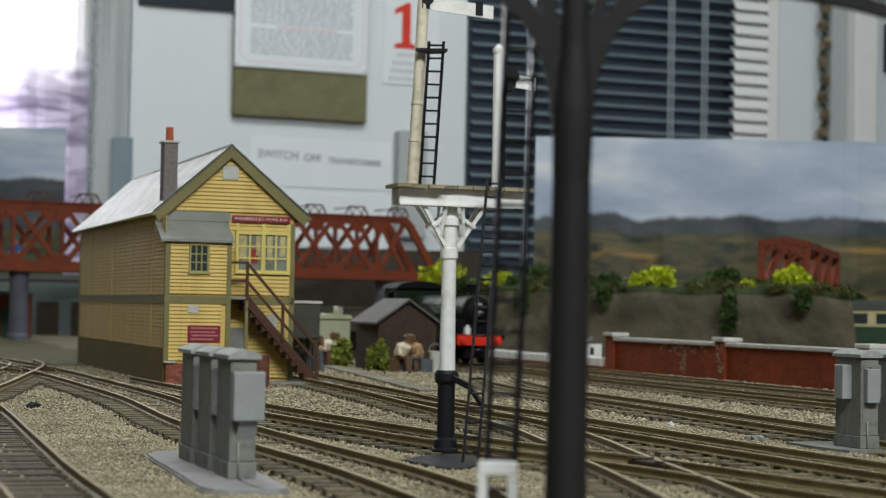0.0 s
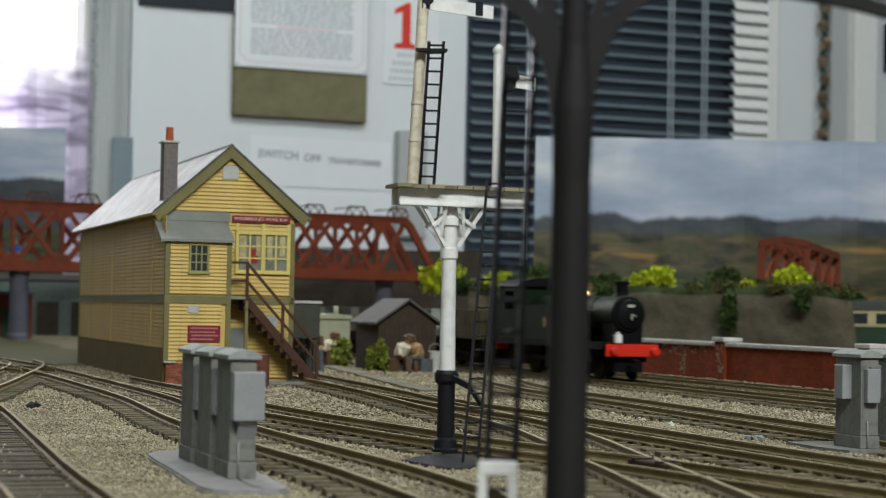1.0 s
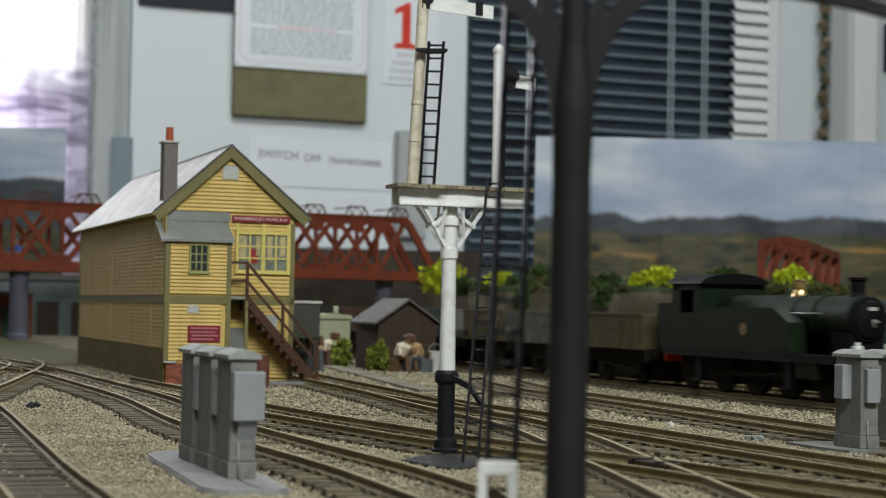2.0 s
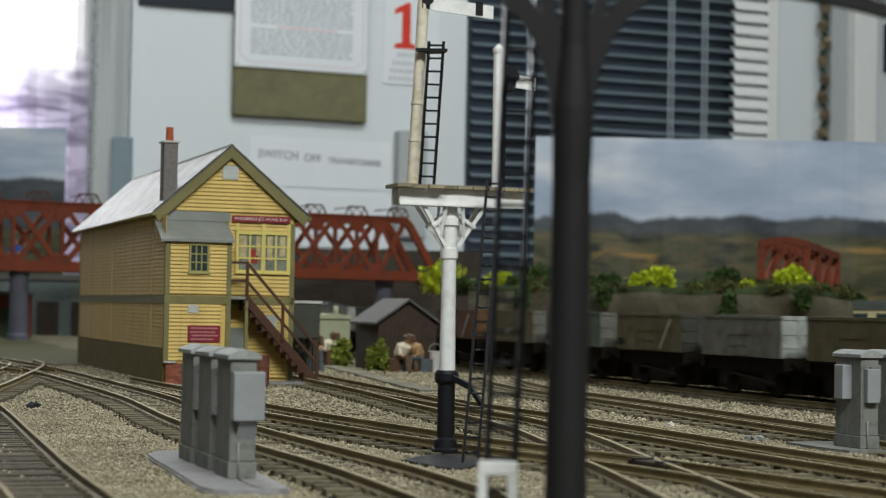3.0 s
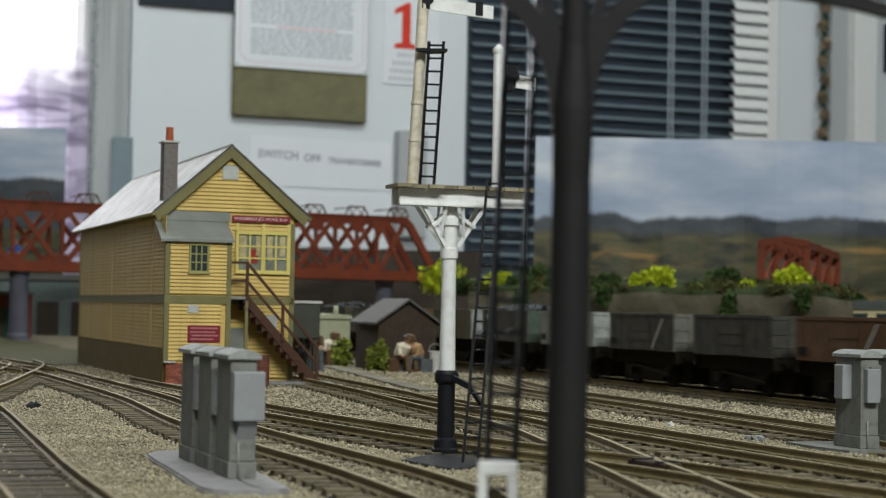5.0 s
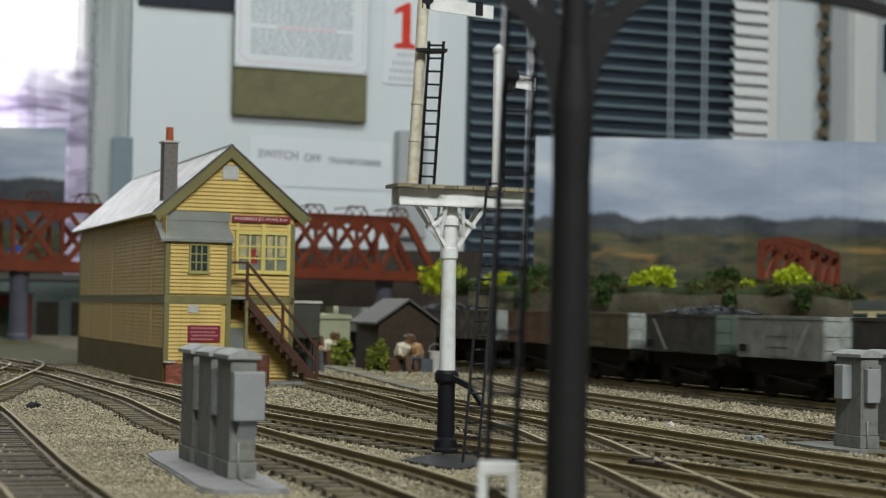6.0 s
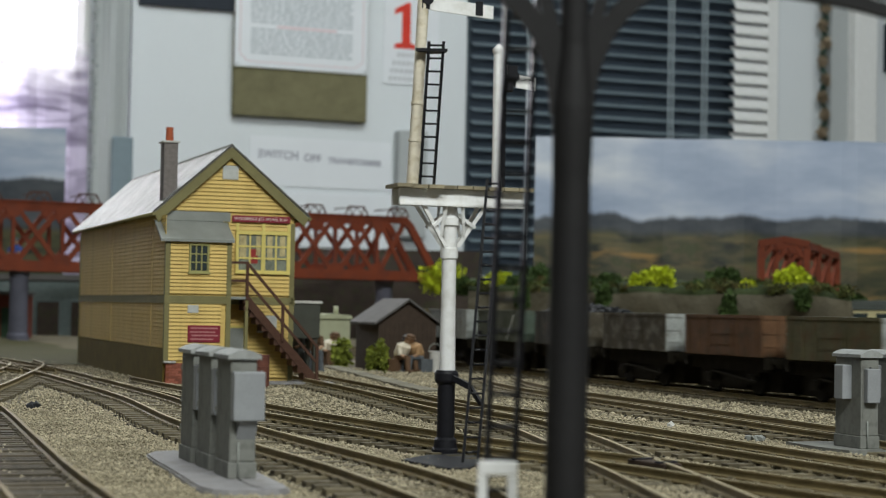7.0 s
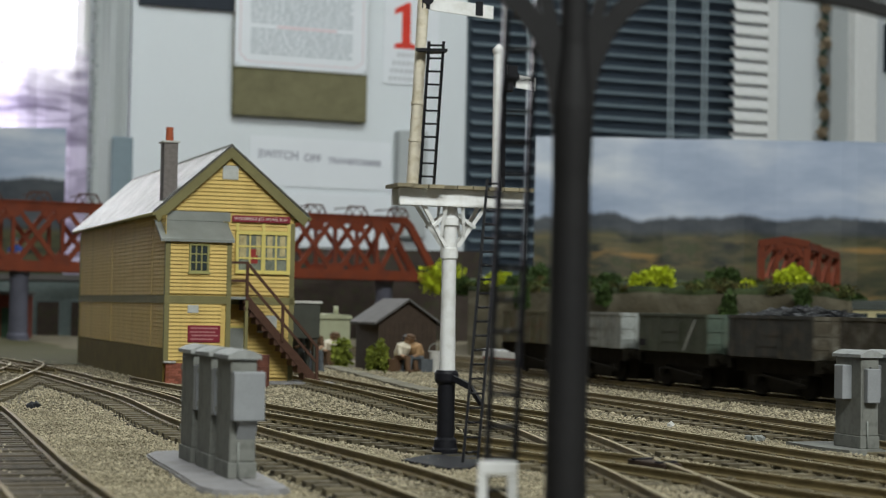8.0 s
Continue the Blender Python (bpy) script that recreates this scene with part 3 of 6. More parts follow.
                block(bm, 0, 2.55, -2.2, -1.9, 0, 0.95)
                bk = mesh_of("brick", bm, BRICK)
            ob = new("brick", bk)
            ob.parent = foot
            ob.matrix_local = at_mm(x, 0, 0.3 + r * 1.12)
    bm = bm_new()
    block(bm, -0.6, 4.6, -3.2, 0.4, 9.2, 10.0, 0.2)
    part("ledge", bm, COPING, t, "pale stone ledge")
    # chimney
    ch = new("chimney")
    ch.parent = t
    bm = bm_new()
    block(bm, 2.9, 9.2, 26, 34.5, 74, 107.2, 0.2)
    part("shaft", bm, CHIMNEY, ch)
    bm = bm_new()
    block(bm, 2.1, 10.0, 25.2, 35.3, 107.2, 108.1, 0.2)
    part("cap", bm, COPING, ch, "pale stone cap")
    bm = bm_new()
    turned(bm, (6.0, 30.2, 108.1), [(1.95, 0), (1.75, 0.6), (1.6, 5.0), (1.75, 5.4), (1.75, 6.3), (1.2, 6.3), (1.2, 5.0)])
    part("chimney_pot", bm, POT, ch, "red clay pot")
    # landing, stairs and railings
    bm = bm_new()
    block(bm, 25.8, 37.0, 0.5, GY - 0.8, 37.2, 38.4, 0.15)
    part("landing", bm, LEAD, t, "grey landing at the door")
    for y in (1.5, 9.5):
        bm = bm_new()
        beam(bm, (36.0, y, 37.4), (69.6, y, 0.0), 0.8, 3.6)
        part("stringer", bm, STAIR, t)
    for i in range(12):
        f = (i + 0.5) / 12
        x, z = 36.0 + 33.6 * f, 36.6 - 36.4 * f
        bm = bm_new()
        block(bm, x - 1.9, x + 1.5, 0.9, 9.5, z - 0.35, z + 0.35)
        prism(bm, [(x - 2.6, z - 2.6), (x - 0.4, z - 2.6), (x - 2.6, z - 0.2)], 0.8, 9.4)
        part("tread", bm, STAIR, t)
    bm = bm_new()
    beam(bm, (36.2, 0.7, 53.2), (68.8, 0.7, 16.6), 1.1, 1.2)
    part("handrail", bm, STAIR, t)
    bm = bm_new()
    beam(bm, (36.2, 0.7, 45.2), (68.6, 0.7, 9.6), 1.0, 1.1)
    part("handrail", bm, STAIR, t)
    for x, z0, z1 in ((36.2, 37, 54), (52.6, 19, 35.4), (68.7, 0, 17.2)):
        bm = bm_new()
        block(bm, x - 0.65, x + 0.65, 0.1, 1.3, z0, z1, 0.12)
        part("railing_post", bm, STAIR, t)
    bm = bm_new()
    for z in (53.4, 45.4):
        beam(bm, (27.9, 0.7, z), (36.2, 0.7, z), 1.0, 1.1)
    beam(bm, (28.2, 0.7, 45), (28.2, 0.7, 53.8), 1.0, 1.1)
    part("landing_rail", bm, STAIR, t)
    bm = bm_new()
    block(bm, 44.2, 53.2, GY - 1.3, GY - 0.6, 22.5, 30.2, 0.15)
    part("wall_plate", bm, PLAQUE, t, "small pale grey notice plate behind the stairs")
    for x in (27.5, 36.2):
        bm = bm_new()
        block(bm, x - 0.7, x + 0.7, 0.8, 2.2, 0, 37.2)
        part("landing_post", bm, OLIVE, t)
    bm = bm_new()
    block(bm, 44, 76, -4, 12, 0.0, 1.0, 0.3)
    part("stair_slab", bm, CONCRETE, t, "pale concrete slab at the stair foot")


# ---- bracket signal ----
def ladder(parent, foot_a, foot_b, top_a, top_b, pitch, w, mat):
    fa, fb, ta, tb = (Vector(p) for p in (foot_a, foot_b, top_a, top_b))
    lad = new("ladder")
    lad.parent = parent
    for p, q in ((fa, ta), (fb, tb)):
        bm = bm_new()
        beam(bm, p, q, w, w)
        part("stile", bm, mat, lad)
    n = int((ta - fa).length / pitch)
    for i in range(1, n + 1):
        f = (i - 0.3) / n
        if f > 0.99:
            continue
        bm = bm_new()
        tube(bm, fa.lerp(ta, f), fb.lerp(tb, f), w * 0.5, n=6)
        part("rung", bm, mat, lad)
    return lad


def bracket_signal():
    t = thing("bracket_signal", (1.7, 424.0, 0), 18, "white bracket semaphore signal with black base and timber platform", "railway signal")
    bm = bm_new()
    prism(bm, [(-17, -19), (-8, -8), (3.6, -3.4), (4, -10), (0, -26), (-8, -40), (-13, -40)], -0.8, 0.5, "z")
    part("base_plate", bm, BLACK, t)
    bm = bm_new()
    turned(bm, (-0.3, 0, -0.8), [(3.4, 0), (3.4, 2.0), (2.9, 2.5), (2.7, 4.3), (2.15, 4.9), (2.1, 17.6), (2.6, 18.0), (2.9, 18.6), (2.9, 20.2), (2.5, 21.0)])
    part("lower_post", bm, BLACK, t, "black cast lower post")
    bm = bm_new()
    turned(bm, (-0.2, 0, 20), [(1.95, 0), (1.75, 20), (1.75, 27), (2.15, 27.2), (2.15, 29.6), (1.75, 29.8), (1.75, 35), (2.25, 35.2), (2.25, 37.0), (1.75, 37.2), (1.75, 41)])
    part("post", bm, WHITE, t, "white tubular post with collars")
    bm = bm_new()
    beam(bm, (-0.5, -1.5, 19.0), (3.6, -6, 16.5), 1.0, 1.4)
    beam(bm, (3.6, -6, 16.5), (5.2, -10, 12.6), 0.9, 1.1)
    part("crank", bm, BLACK, t, "black operating crank")
    bm = bm_new()
    block(bm, -14.0, 17.6, -3.4, -2.4, 59.8, 63.6)
    block(bm, -14.0, 17.6, 2.4, 3.4, 59.8, 63.6)
    block(bm, -14.0, 17.6, -3.9, -3.4, 59.6, 60.1)
    block(bm, -14.0, 17.6, -3.9, -3.4, 63.1, 63.6)
    part("girder", bm, WHITE, t)
    for i in range(9):
        bm = bm_new()
        x = -15.2 + i * 3.85
        block(bm, x, x + 3.7, -5.0 + random.uniform(-0.8, 0.5), 5.6 + random.uniform(-0.4, 0.4), 63.65, 64.5)
        ob = part("deck_board", bm, DECK, t)
        ob.matrix_local = pose(0, 0, random.uniform(0.0, 0.15) * MM, random.uniform(-0.3, 0.6), random.uniform(-0.15, 0.15), random.uniform(-1.5, 1.5))
    for s in (-1, 1):
        for y in (-2.9, 2.9):
            bm = bm_new()
            beam(bm, (s * 1.6, y * 0.4, 50), (s * 8.2, y, 60.3), 0.6, 0.9)
            beam(bm, (s * 1.6, y * 0.4, 57.8), (s * 5.4, y, 54.6), 0.6, 0.8)
            beam(bm, (s * 3.0, y * 0.6, 52.4), (s * 2.0, y, 60.3), 0.5, 0.7)
            part("brace", bm, WHITE, t)
    # dolls
    bm = bm_new()
    turned(bm, (-9.0, 0, 64.8), [(1.6, 0), (1.55, 10), (1.75, 10.1), (1.75, 10.7), (1.5, 10.8), (1.45, 19), (1.65, 19.1), (1.65, 19.7), (1.4, 19.8), (1.35, 52), (1.7, 52.4), (0.5, 54.5)])
    ob = part("main_doll", bm, IVORY, t, "ivory tall doll post")
    ob.matrix_local = pose(0, 0, 0, 0, 2.3, 0) @ pose(-3.3 * MM, 0, -0.3 * MM)
    bm = bm_new()
    turned(bm, (11.6, 0, 64.8), [(1.15, 0), (1.15, 32.6), (1.45, 33.4), (1.45, 34.0), (0.3, 35.2)])
    part("short_doll", bm, WHITE, t, "pale short doll post")
    bm = bm_new()
    block(bm, 12.7, 13.6, -0.7, 0.7, 62, 97)
    part("signal_wire_guide", bm, BLACK, t)
    # arms seen from behind: white with a black stripe
    for x0, x1, z, z2, stripe in ((-6.6, 9.6, 108.5, -1.2, 5.0), (15.8, 21.0, 90.9, -0.5, None)):
        arm = new("signal_arm")
        arm.parent = t
        bm = bm_new()
        prism(bm, [(x0, z - 1.5), (x1, z - 1.5 + z2), (x1, z + 1.7 + z2), (x0, z + 1.7)], -1.4, -0.9)
        part("blade", bm, WHITE, arm, "white blade back")
        if stripe:
            bm = bm_new()
            block(bm, stripe, stripe + 1.9, -1.5, -1.4, z - 2.1, z + 1.4)
            part("stripe", bm, BLACK, arm)
        bm = bm_new()
        turned(bm, (x0 - 0.6, -0.4, z + 1.2), [(1.5, -1.2), (1.5, 0.4)], axis=(0, 1, 0))
        block(bm, x0 - 2.0, x0 + 0.4, -1.3, -0.4, z - 1.2, z + 4.0)
        part("spectacle", bm, BLACK, arm)
    bm = bm_new()
    turned(bm, (14.0, -1.2, 88.3), [(0.9, 0), (1.1, 0.3), (1.1, 3.2), (0.6, 3.8)])
    part("signal_lamp", bm, BLACK, t)
    # platform bracket on the tall doll and its ladder
    bm = bm_new()
    prism(bm, [(-10.6, -3), (-3.2, -5.2), (-2.8, -1), (-7.5, 1.5)], 96.6, 97.3, "z")
    part("top_stage", bm, BLACK, t, "small black stage")
    ladder(t, (-9.2, -4.0, 64.3), (-5.7, -4.0, 64.3), (-7.4, -3.6, 99.0), (-3.7, -3.6, 99.2), 3.0, 0.55, LADDER_BLACK)
    ladder(t, (-4.9, -27, 0.4), (-1.4, -27, 0.4), (6.0, -9.4, 66), (9.4, -9.4, 66), 3.35, 0.6, LADDER_BLACK)


# ---- relay cabinets ----
def relay_cabinet(side_box=False):
    """One cabinet, 5.8 wide (x), 12.5 deep (y), its front at y = 0."""
    t = thing("relay_cabinet", (0, 0, 0), 0, "grey painted trackside relay cabinet on a concrete slab", "relay cabinet", "relay cabinets")
    bm = bm_new()
    block(bm, 0, 5.8, 0, 12.5, 0, 3.2, 0.2)
    part("plinth", bm, GREY, t)
    bm = bm_new()
    block(bm, 0.25, 5.55, 0.3, 12.2, 3.2, 23.4, 0.25)
    part("body", bm, GREY, t)
    bm = bm_new()
    block(bm, 0.7, 5.1, 0.2, 0.4, 3.6, 22.9)
    part("door", bm, GREY, t)
    bm = bm_new()
    prism(bm, [(-0.45, 23.4), (6.25, 23.4), (6.25, 24.2), (4.6, 25.0), (2.9, 25.4), (1.2, 25.0), (-0.45, 24.2)], -0.5, 13.0)
    part("lid", bm, LID_GREY, t, "pale low rounded lid")
    bm = bm_new()
    tube(bm, (2.0, -0.2, 0), (2.0, -0.1, 7.0), 0.22, n=8)
    part("conduit", bm, LEAD, t, "thin dark conduit running down the front")
    for z in (6.5, 12.5, 19.5):
        bm = bm_new()
        block(bm, -0.02, 0.3, 11.4, 12.2, z, z + 1.1, 0.1)
        part("hinge", bm, GREY, t)
    bm = bm_new()
    block(bm, 2.6, 3.0, -0.1, 0.2, 20.4, 21)
    part("lock", bm, BLACK, t)
    bm = bm_new()
    if side_box:
        block(bm, 1.0, 4.9, -1.6, 0.2, 11.8, 20.6, 0.25)
        block(bm, -2.6, 0.3, 4.5, 8.5, 12.5, 21.4, 0.25)
    else:
        block(bm, 0.3, 6.6, -2.6, 0.2, 11.4, 21.0, 0.25)
        prism(bm, [(-1.9, 11.4), (0.2, 11.4), (0.2, 7.6)], 1.6, 5.4, "x")
    part("meter_box", bm, PALE_GREY, t, "pale grey box hung on the front")
    return t


def cabinets():
    # the slab and the three cabinets in a row along the track
    s = thing("concrete_slab", (-39.2, 342, 0), 20.03, "pale concrete slab with rounded end and a crack", "concrete slab")
    bm = bm_new()
    out = [(-10.0, -10), (-8.6, -16), (-6, -18), (3.7, -18.6), (6.4, -16), (7.4, -9), (8.8, 25), (9.0, 55), (6.5, 66), (2, 71), (-3, 70), (-6.4, 62), (-7.4, 45), (-8.4, 20)]
    prism(bm, out, -0.6, 0.6, "z")
    prism(bm, [(u * 0.95, 26 + (v - 26) * 0.985) for u, v in out], 0.6, 1.0, "z")
    part("slab", bm, CONCRETE, s)
    bm = bm_new()
    beam(bm, (1.0, -17.6, 0.98), (0.2, -9, 1.02), 0.35, 0.1)
    beam(bm, (0.2, -9, 0.98), (0.8, 2.9, 1.02), 0.3, 0.1)
    part("crack", bm, BLACK, s, "dark crack")
    row = at_mm(-39.2, 342, 1.0, 20.03)
    first = relay_cabinet()
    first.matrix_world = row @ at_mm(-1.2, 3, 0)
    for y in (20.6, 38.2):
        copy_thing(first, row @ at_mm(-1.2, y, 0))
    s = thing("concrete_slab", (102, 463.5, 0), 20.03, "grey concrete slab under a pair of cabinets", "concrete slab")
    bm = bm_new()
    prism(bm, [(-4, -17), (40, -18), (40, 12), (-5, 12), (-6, -4)], -0.6, 0.9, "z")
    part("slab", bm, GREY, s)
    second = relay_cabinet(True)
    second.matrix_world = at_mm(102, 463.5, 0.9, 20.03) @ at_mm(1.5, -13.5, 0)
    copy_thing(second, at_mm(102, 463.5, 0.9, 20.03) @ at_mm(11.5, -12.0, 0))


# ---- foreground gantry ----
def gantry():
    t = thing("signal_gantry", (16.1, 223.0, 0), 0, "dark iron gantry column with curved brackets and overhead beam", "gantry")
    bm = bm_new()
    turned(bm, (-0.1, 0, 0), [(3.6, 0), (3.6, 2), (2.9, 3), (2.7, 5), (2.45, 52), (2.6, 58), (2.6, 61), (2.3, 65), (1.9, 69), (1.7, 78)])
    ob = part("column", bm, IRON, t)
    ob.matrix_local = pose(0, 0, 0, 0, 0.25, 0)
    for s in (-1, 1):
        bm = bm_new()
        pts = []
        for i in range(13):
            a = math.pi / 2 * 0.75 * i / 12
            pts.append((s * (1.2 + 9.6 * (1 - math.cos(a)) / 0.62), 0, 60.0 + 17.0 * math.sin(a) / 0.924))
        sweep(bm, pts, 1.8, [3.2 - 0.08 * i for i in range(13)])
        part("curved_bracket", bm, IRON, t)
        bm = bm_new()
        sweep(bm, [(s * (1.0 + 3.6 * (i / 8) ** 1.4), 0, 63.0 + 15.0 * i / 8) for i in range(9)], 1.6, [1.7] * 9)
        part("inner_bracket", bm, IRON, t)
    bm = bm_new()
    beam(bm, (-16, 0, 78.4), (70, 6, 78.0), 1.6, 2.6)
    part("overhead_beam", bm, IRON, t)
    bm = bm_new()
    for i in range(12):
        x = -14 + i * 7
        beam(bm, (x, x * 0.07, 79), (x + 5, x * 0.07, 85), 0.7, 0.7)
        beam(bm, (x + 5, x * 0.07, 85), (x + 7, x * 0.07, 79), 0.7, 0.7)
    beam(bm, (-16, 0, 85.5), (70, 6, 84.6), 1.2, 1.4)
    part("lattice", bm, IRON, t)
    # the far bracket's arch coming down from the beam
    bm = bm_new()
    sweep(bm, [(20 + 34 * i / 12, 1.5, 77.2 - 7.6 * (i / 12) ** 2.0) for i in range(13)], 1.8, [1.7] * 13)
    part("curved_bracket", bm, IRON, t)
    bm = bm_new()
    sweep(bm, [(30 + 24 * i / 8, 1.5, 77.2 - 2.8 * (i / 8) ** 1.6) for i in range(9)], 1.4, [0.9] * 9)
    part("inner_bracket", bm, IRON, t)


def near_ladder_signal():
    t = thing("ladder_post", (8.0, 235.0, 0), 0, "tall black access ladder rising from a white footing", "ladder")
    ladder(t, (-2.05, -0.5, -0.3), (1.55, -0.5, -0.3), (0.1, 0, 80), (4.15, 0, 80), 4.2, 0.72, LADDER_BLACK)
    bm = bm_new()
    block(bm, -2.9, 2.4, -2.6, -1.5, -0.6, 9.0, 0.25)
    block(bm, -2.9, -1.6, -2.6, -1.5, 9.0, 13.2, 0.2)
    block(bm, 1.1, 2.4, -2.6, -1.5, 9.0, 13.2, 0.2)
    block(bm, -2.9, 2.4, -2.6, -1.5, 13.2, 15.1, 0.25)
    part("footing", bm, WHITE, t, "white open footing frame")


# ---- train ----
def wheel(parent, x, y, z, r):
    bm = bm_new()
    turned(bm, (x, y, z), [(r * 0.3, -0.9), (r * 0.8, -0.7), (r, -0.7), (r, 0.5), (r * 1.1, 0.5), (r * 1.1, 0.9)], 20, (0, 1, 0))
    part("wheel", bm, UNDERFRAME, parent)


def buffer(parent, x, y, z, sx):
    bm = bm_new()
    turned(bm, (x, y, z), [(1.1, 0), (1.0, 2.6), (0.6, 2.7), (0.6, 5.0), (2.2, 5.1), (2.2, 5.7), (1.6, 6.0)], 14, (sx, 0, 0))
    part("buffer", bm, UNDERFRAME, parent)


def wagon(label, body_mat, end_mat, load, stripe):
    """A mineral wagon; x is the way it runs, the body 0 to 64, z above the rail."""
    t = thing("mineral_wagon", (0, 0, 0), 0, label, "goods wagon", "wagons of the goods train")
    L, W, Z0, Z1 = 62.6, 15.6, 15.2, 31.4
    for s in (-1, 1):
        bm = bm_new()
        block(bm, 0.6, L - 0.6, s * W - 0.35, s * W + 0.35, Z0, Z1)
        block(bm, 0.6, L - 0.6, s * (W + 0.4) - 0.3, s * (W + 0.4) + 0.3, Z1 - 1.2, Z1)
        part("side", bm, body_mat, t)
        for x in (4, 12, 20, 43.5, 51, 58.6):
            bm = bm_new()
            block(bm, x - 0.3, x + 0.3, min(s * (W + 0.35), s * (W + 0.6)), max(s * (W + 0.35), s * (W + 0.6)), Z0, Z1 - 1.2)
            part("rib", bm, body_mat, t)
        bm = bm_new()
        block(bm, 25, 39.5, min(s * (W + 0.35), s * (W + 0.75)), max(s * (W + 0.35), s * (W + 0.75)), Z0 + 0.6, Z1 - 3.6)
        part("door", bm, body_mat, t)
        for z in (Z0 + 4.4, Z0 + 8.6):
            bm = bm_new()
            block(bm, 24.2, 40.3, min(s * (W + 0.7), s * (W + 1.0)), max(s * (W + 0.7), s * (W + 1.0)), z, z + 0.8)
            part("door_strap", bm, body_mat, t)
        if s < 0 and stripe:
            bm = bm_new()
            x0, x1 = (43, 53) if stripe > 0 else (20, 8)
            prism(bm, [(x0, Z0 + 1), (x0 + 1.3, Z0 + 1), (x1 + 1.3, Z1 - 2.2), (x1, Z1 - 2.2)], s * (W + 0.9), s * (W + 0.96))
            part("end_door_stripe", bm, PALE_STRIPE, t)
            bm = bm_new()
            block(bm, 2.5, 8.5, s * (W + 0.9), s * (W + 0.96), Z0 + 2.2, Z0 + 5)
            part("number_panel", bm, LOCO_BLACK, t)
    for x, m in ((0.3, end_mat), (L - 0.3, end_mat)):
        bm = bm_new()
        block(bm, x - 0.3, x + 0.3, -W, W, Z0, Z1)
        o = 0.6 if x > 10 else -0.6
        for z in (Z0 + 4.5, Z0 + 9.5, Z1 - 1):
            block(bm, min(x, x + o), max(x, x + o), -W, W, z - 0.6, z + 0.6)
        for y in (-8, 8):
            block(bm, min(x, x + o * 1.4), max(x, x + o * 1.4), y - 0.8, y + 0.8, Z0, Z1)
        part("end", bm, m, t)
    bm = bm_new()
    block(bm, 0, L, -14.5, 14.5, Z0 - 1, Z0 + 0.4)
    for s in (-1, 1):
        block(bm, 0, L, s * 11.5 - 0.8, s * 11.5 + 0.8, 9.4, Z0 - 1)
    part("floor_frame", bm, UNDERFRAME, t)
    for x in (-0.6, L + 0.6):
        bm = bm_new()
        block(bm, x - 0.6, x + 0.6, -15, 15, 10.5, 14.6)
        part("headstock", bm, UNDERFRAME, t)
        for y in (-11.4, 11.4):
            buffer(t, x, y, 13.2, 1 if x > 10 else -1)
    for x in (14, 48.6):
        for s in (-1, 1):
            wheel(t, x, s * 8.6, 6.2, 6.0)
            bm = bm_new()
            prism(bm, [(x - 6.5, 10.4), (x + 6.5, 10.4), (x + 2, 4.6), (x - 2, 4.6)], s * 11.5 - 0.4, s * 11.5 + 0.4)
            block(bm, x - 2, x + 2, s * 12.2 - 0.7, s * 12.2 + 0.7, 4.2, 8)
            part("axle_guard", bm, UNDERFRAME, t)
        bm = bm_new()
        tube(bm, (x, -8, 6.2), (x, 8, 6.2), 1.0, n=8)
        part("axle", bm, UNDERFRAME, t)
    bm = bm_new()
    beam(bm, (20, -13.2, 8.6), (54, -13.2, 5.4), 0.5, 0.9)
    part("brake_lever", bm, UNDERFRAME, t)
    bm = bm_new()
    # brake gear bulked out into a dark mass for the shade underneath
    block(bm, 22, 43, -10.5, 10.5, 2.6, 10.2)
    block(bm, -1.2, L + 1.2, -7.4, 7.4, 1.6, 13.6)
    part("brake_gear", bm, UNDERFRAME, t)
    for x, s in ((-6, -1), (L + 1, 1)):
        bm = bm_new()
        beam(bm, (x, 0, 9.5), (x + 6.5, 0, 9.5), 2.6, 0.8)
        part("coupling", bm, LOCO_BLACK, t)
    if load:
        rng = random.Random(load)
        bm = bm_new()
        block(bm, 1, L - 1, -14.8, 14.8, Z1 - 5, Z1 - 0.8)
        for i in range(170):
            x, y = rng.uniform(3, L - 3), rng.uniform(-13, 13)
            r = rng.uniform(1.0, 2.2)
            z = Z1 - 1.2 + 3.6 * max(0, 1 - (abs(y) / 14) ** 2) * max(0.15, math.sin(math.pi * x / L))
            g = bmesh.ops.create_icosphere(bm, subdivisions=1, radius=r, matrix=Matrix.Translation((x, y, z)))
            for v in g["verts"]:
                v.co += Vector((rng.uniform(-0.4, 0.4), rng.uniform(-0.4, 0.4), rng.uniform(-0.4, 0.4))) * r
        part("coal_load", bm, COAL, t, "heaped black coal")
    return t


PALE_STRIPE = material("faded_white", (0.42, 0.42, 0.38), 0.7, vary=0.3, size=3)


def wagon_paint(name, colour, rust):
    return material(name, colour, 0.75, vary=0.35, size=9, fine=1.2, dirt=rust, dirt_amount=0.65)


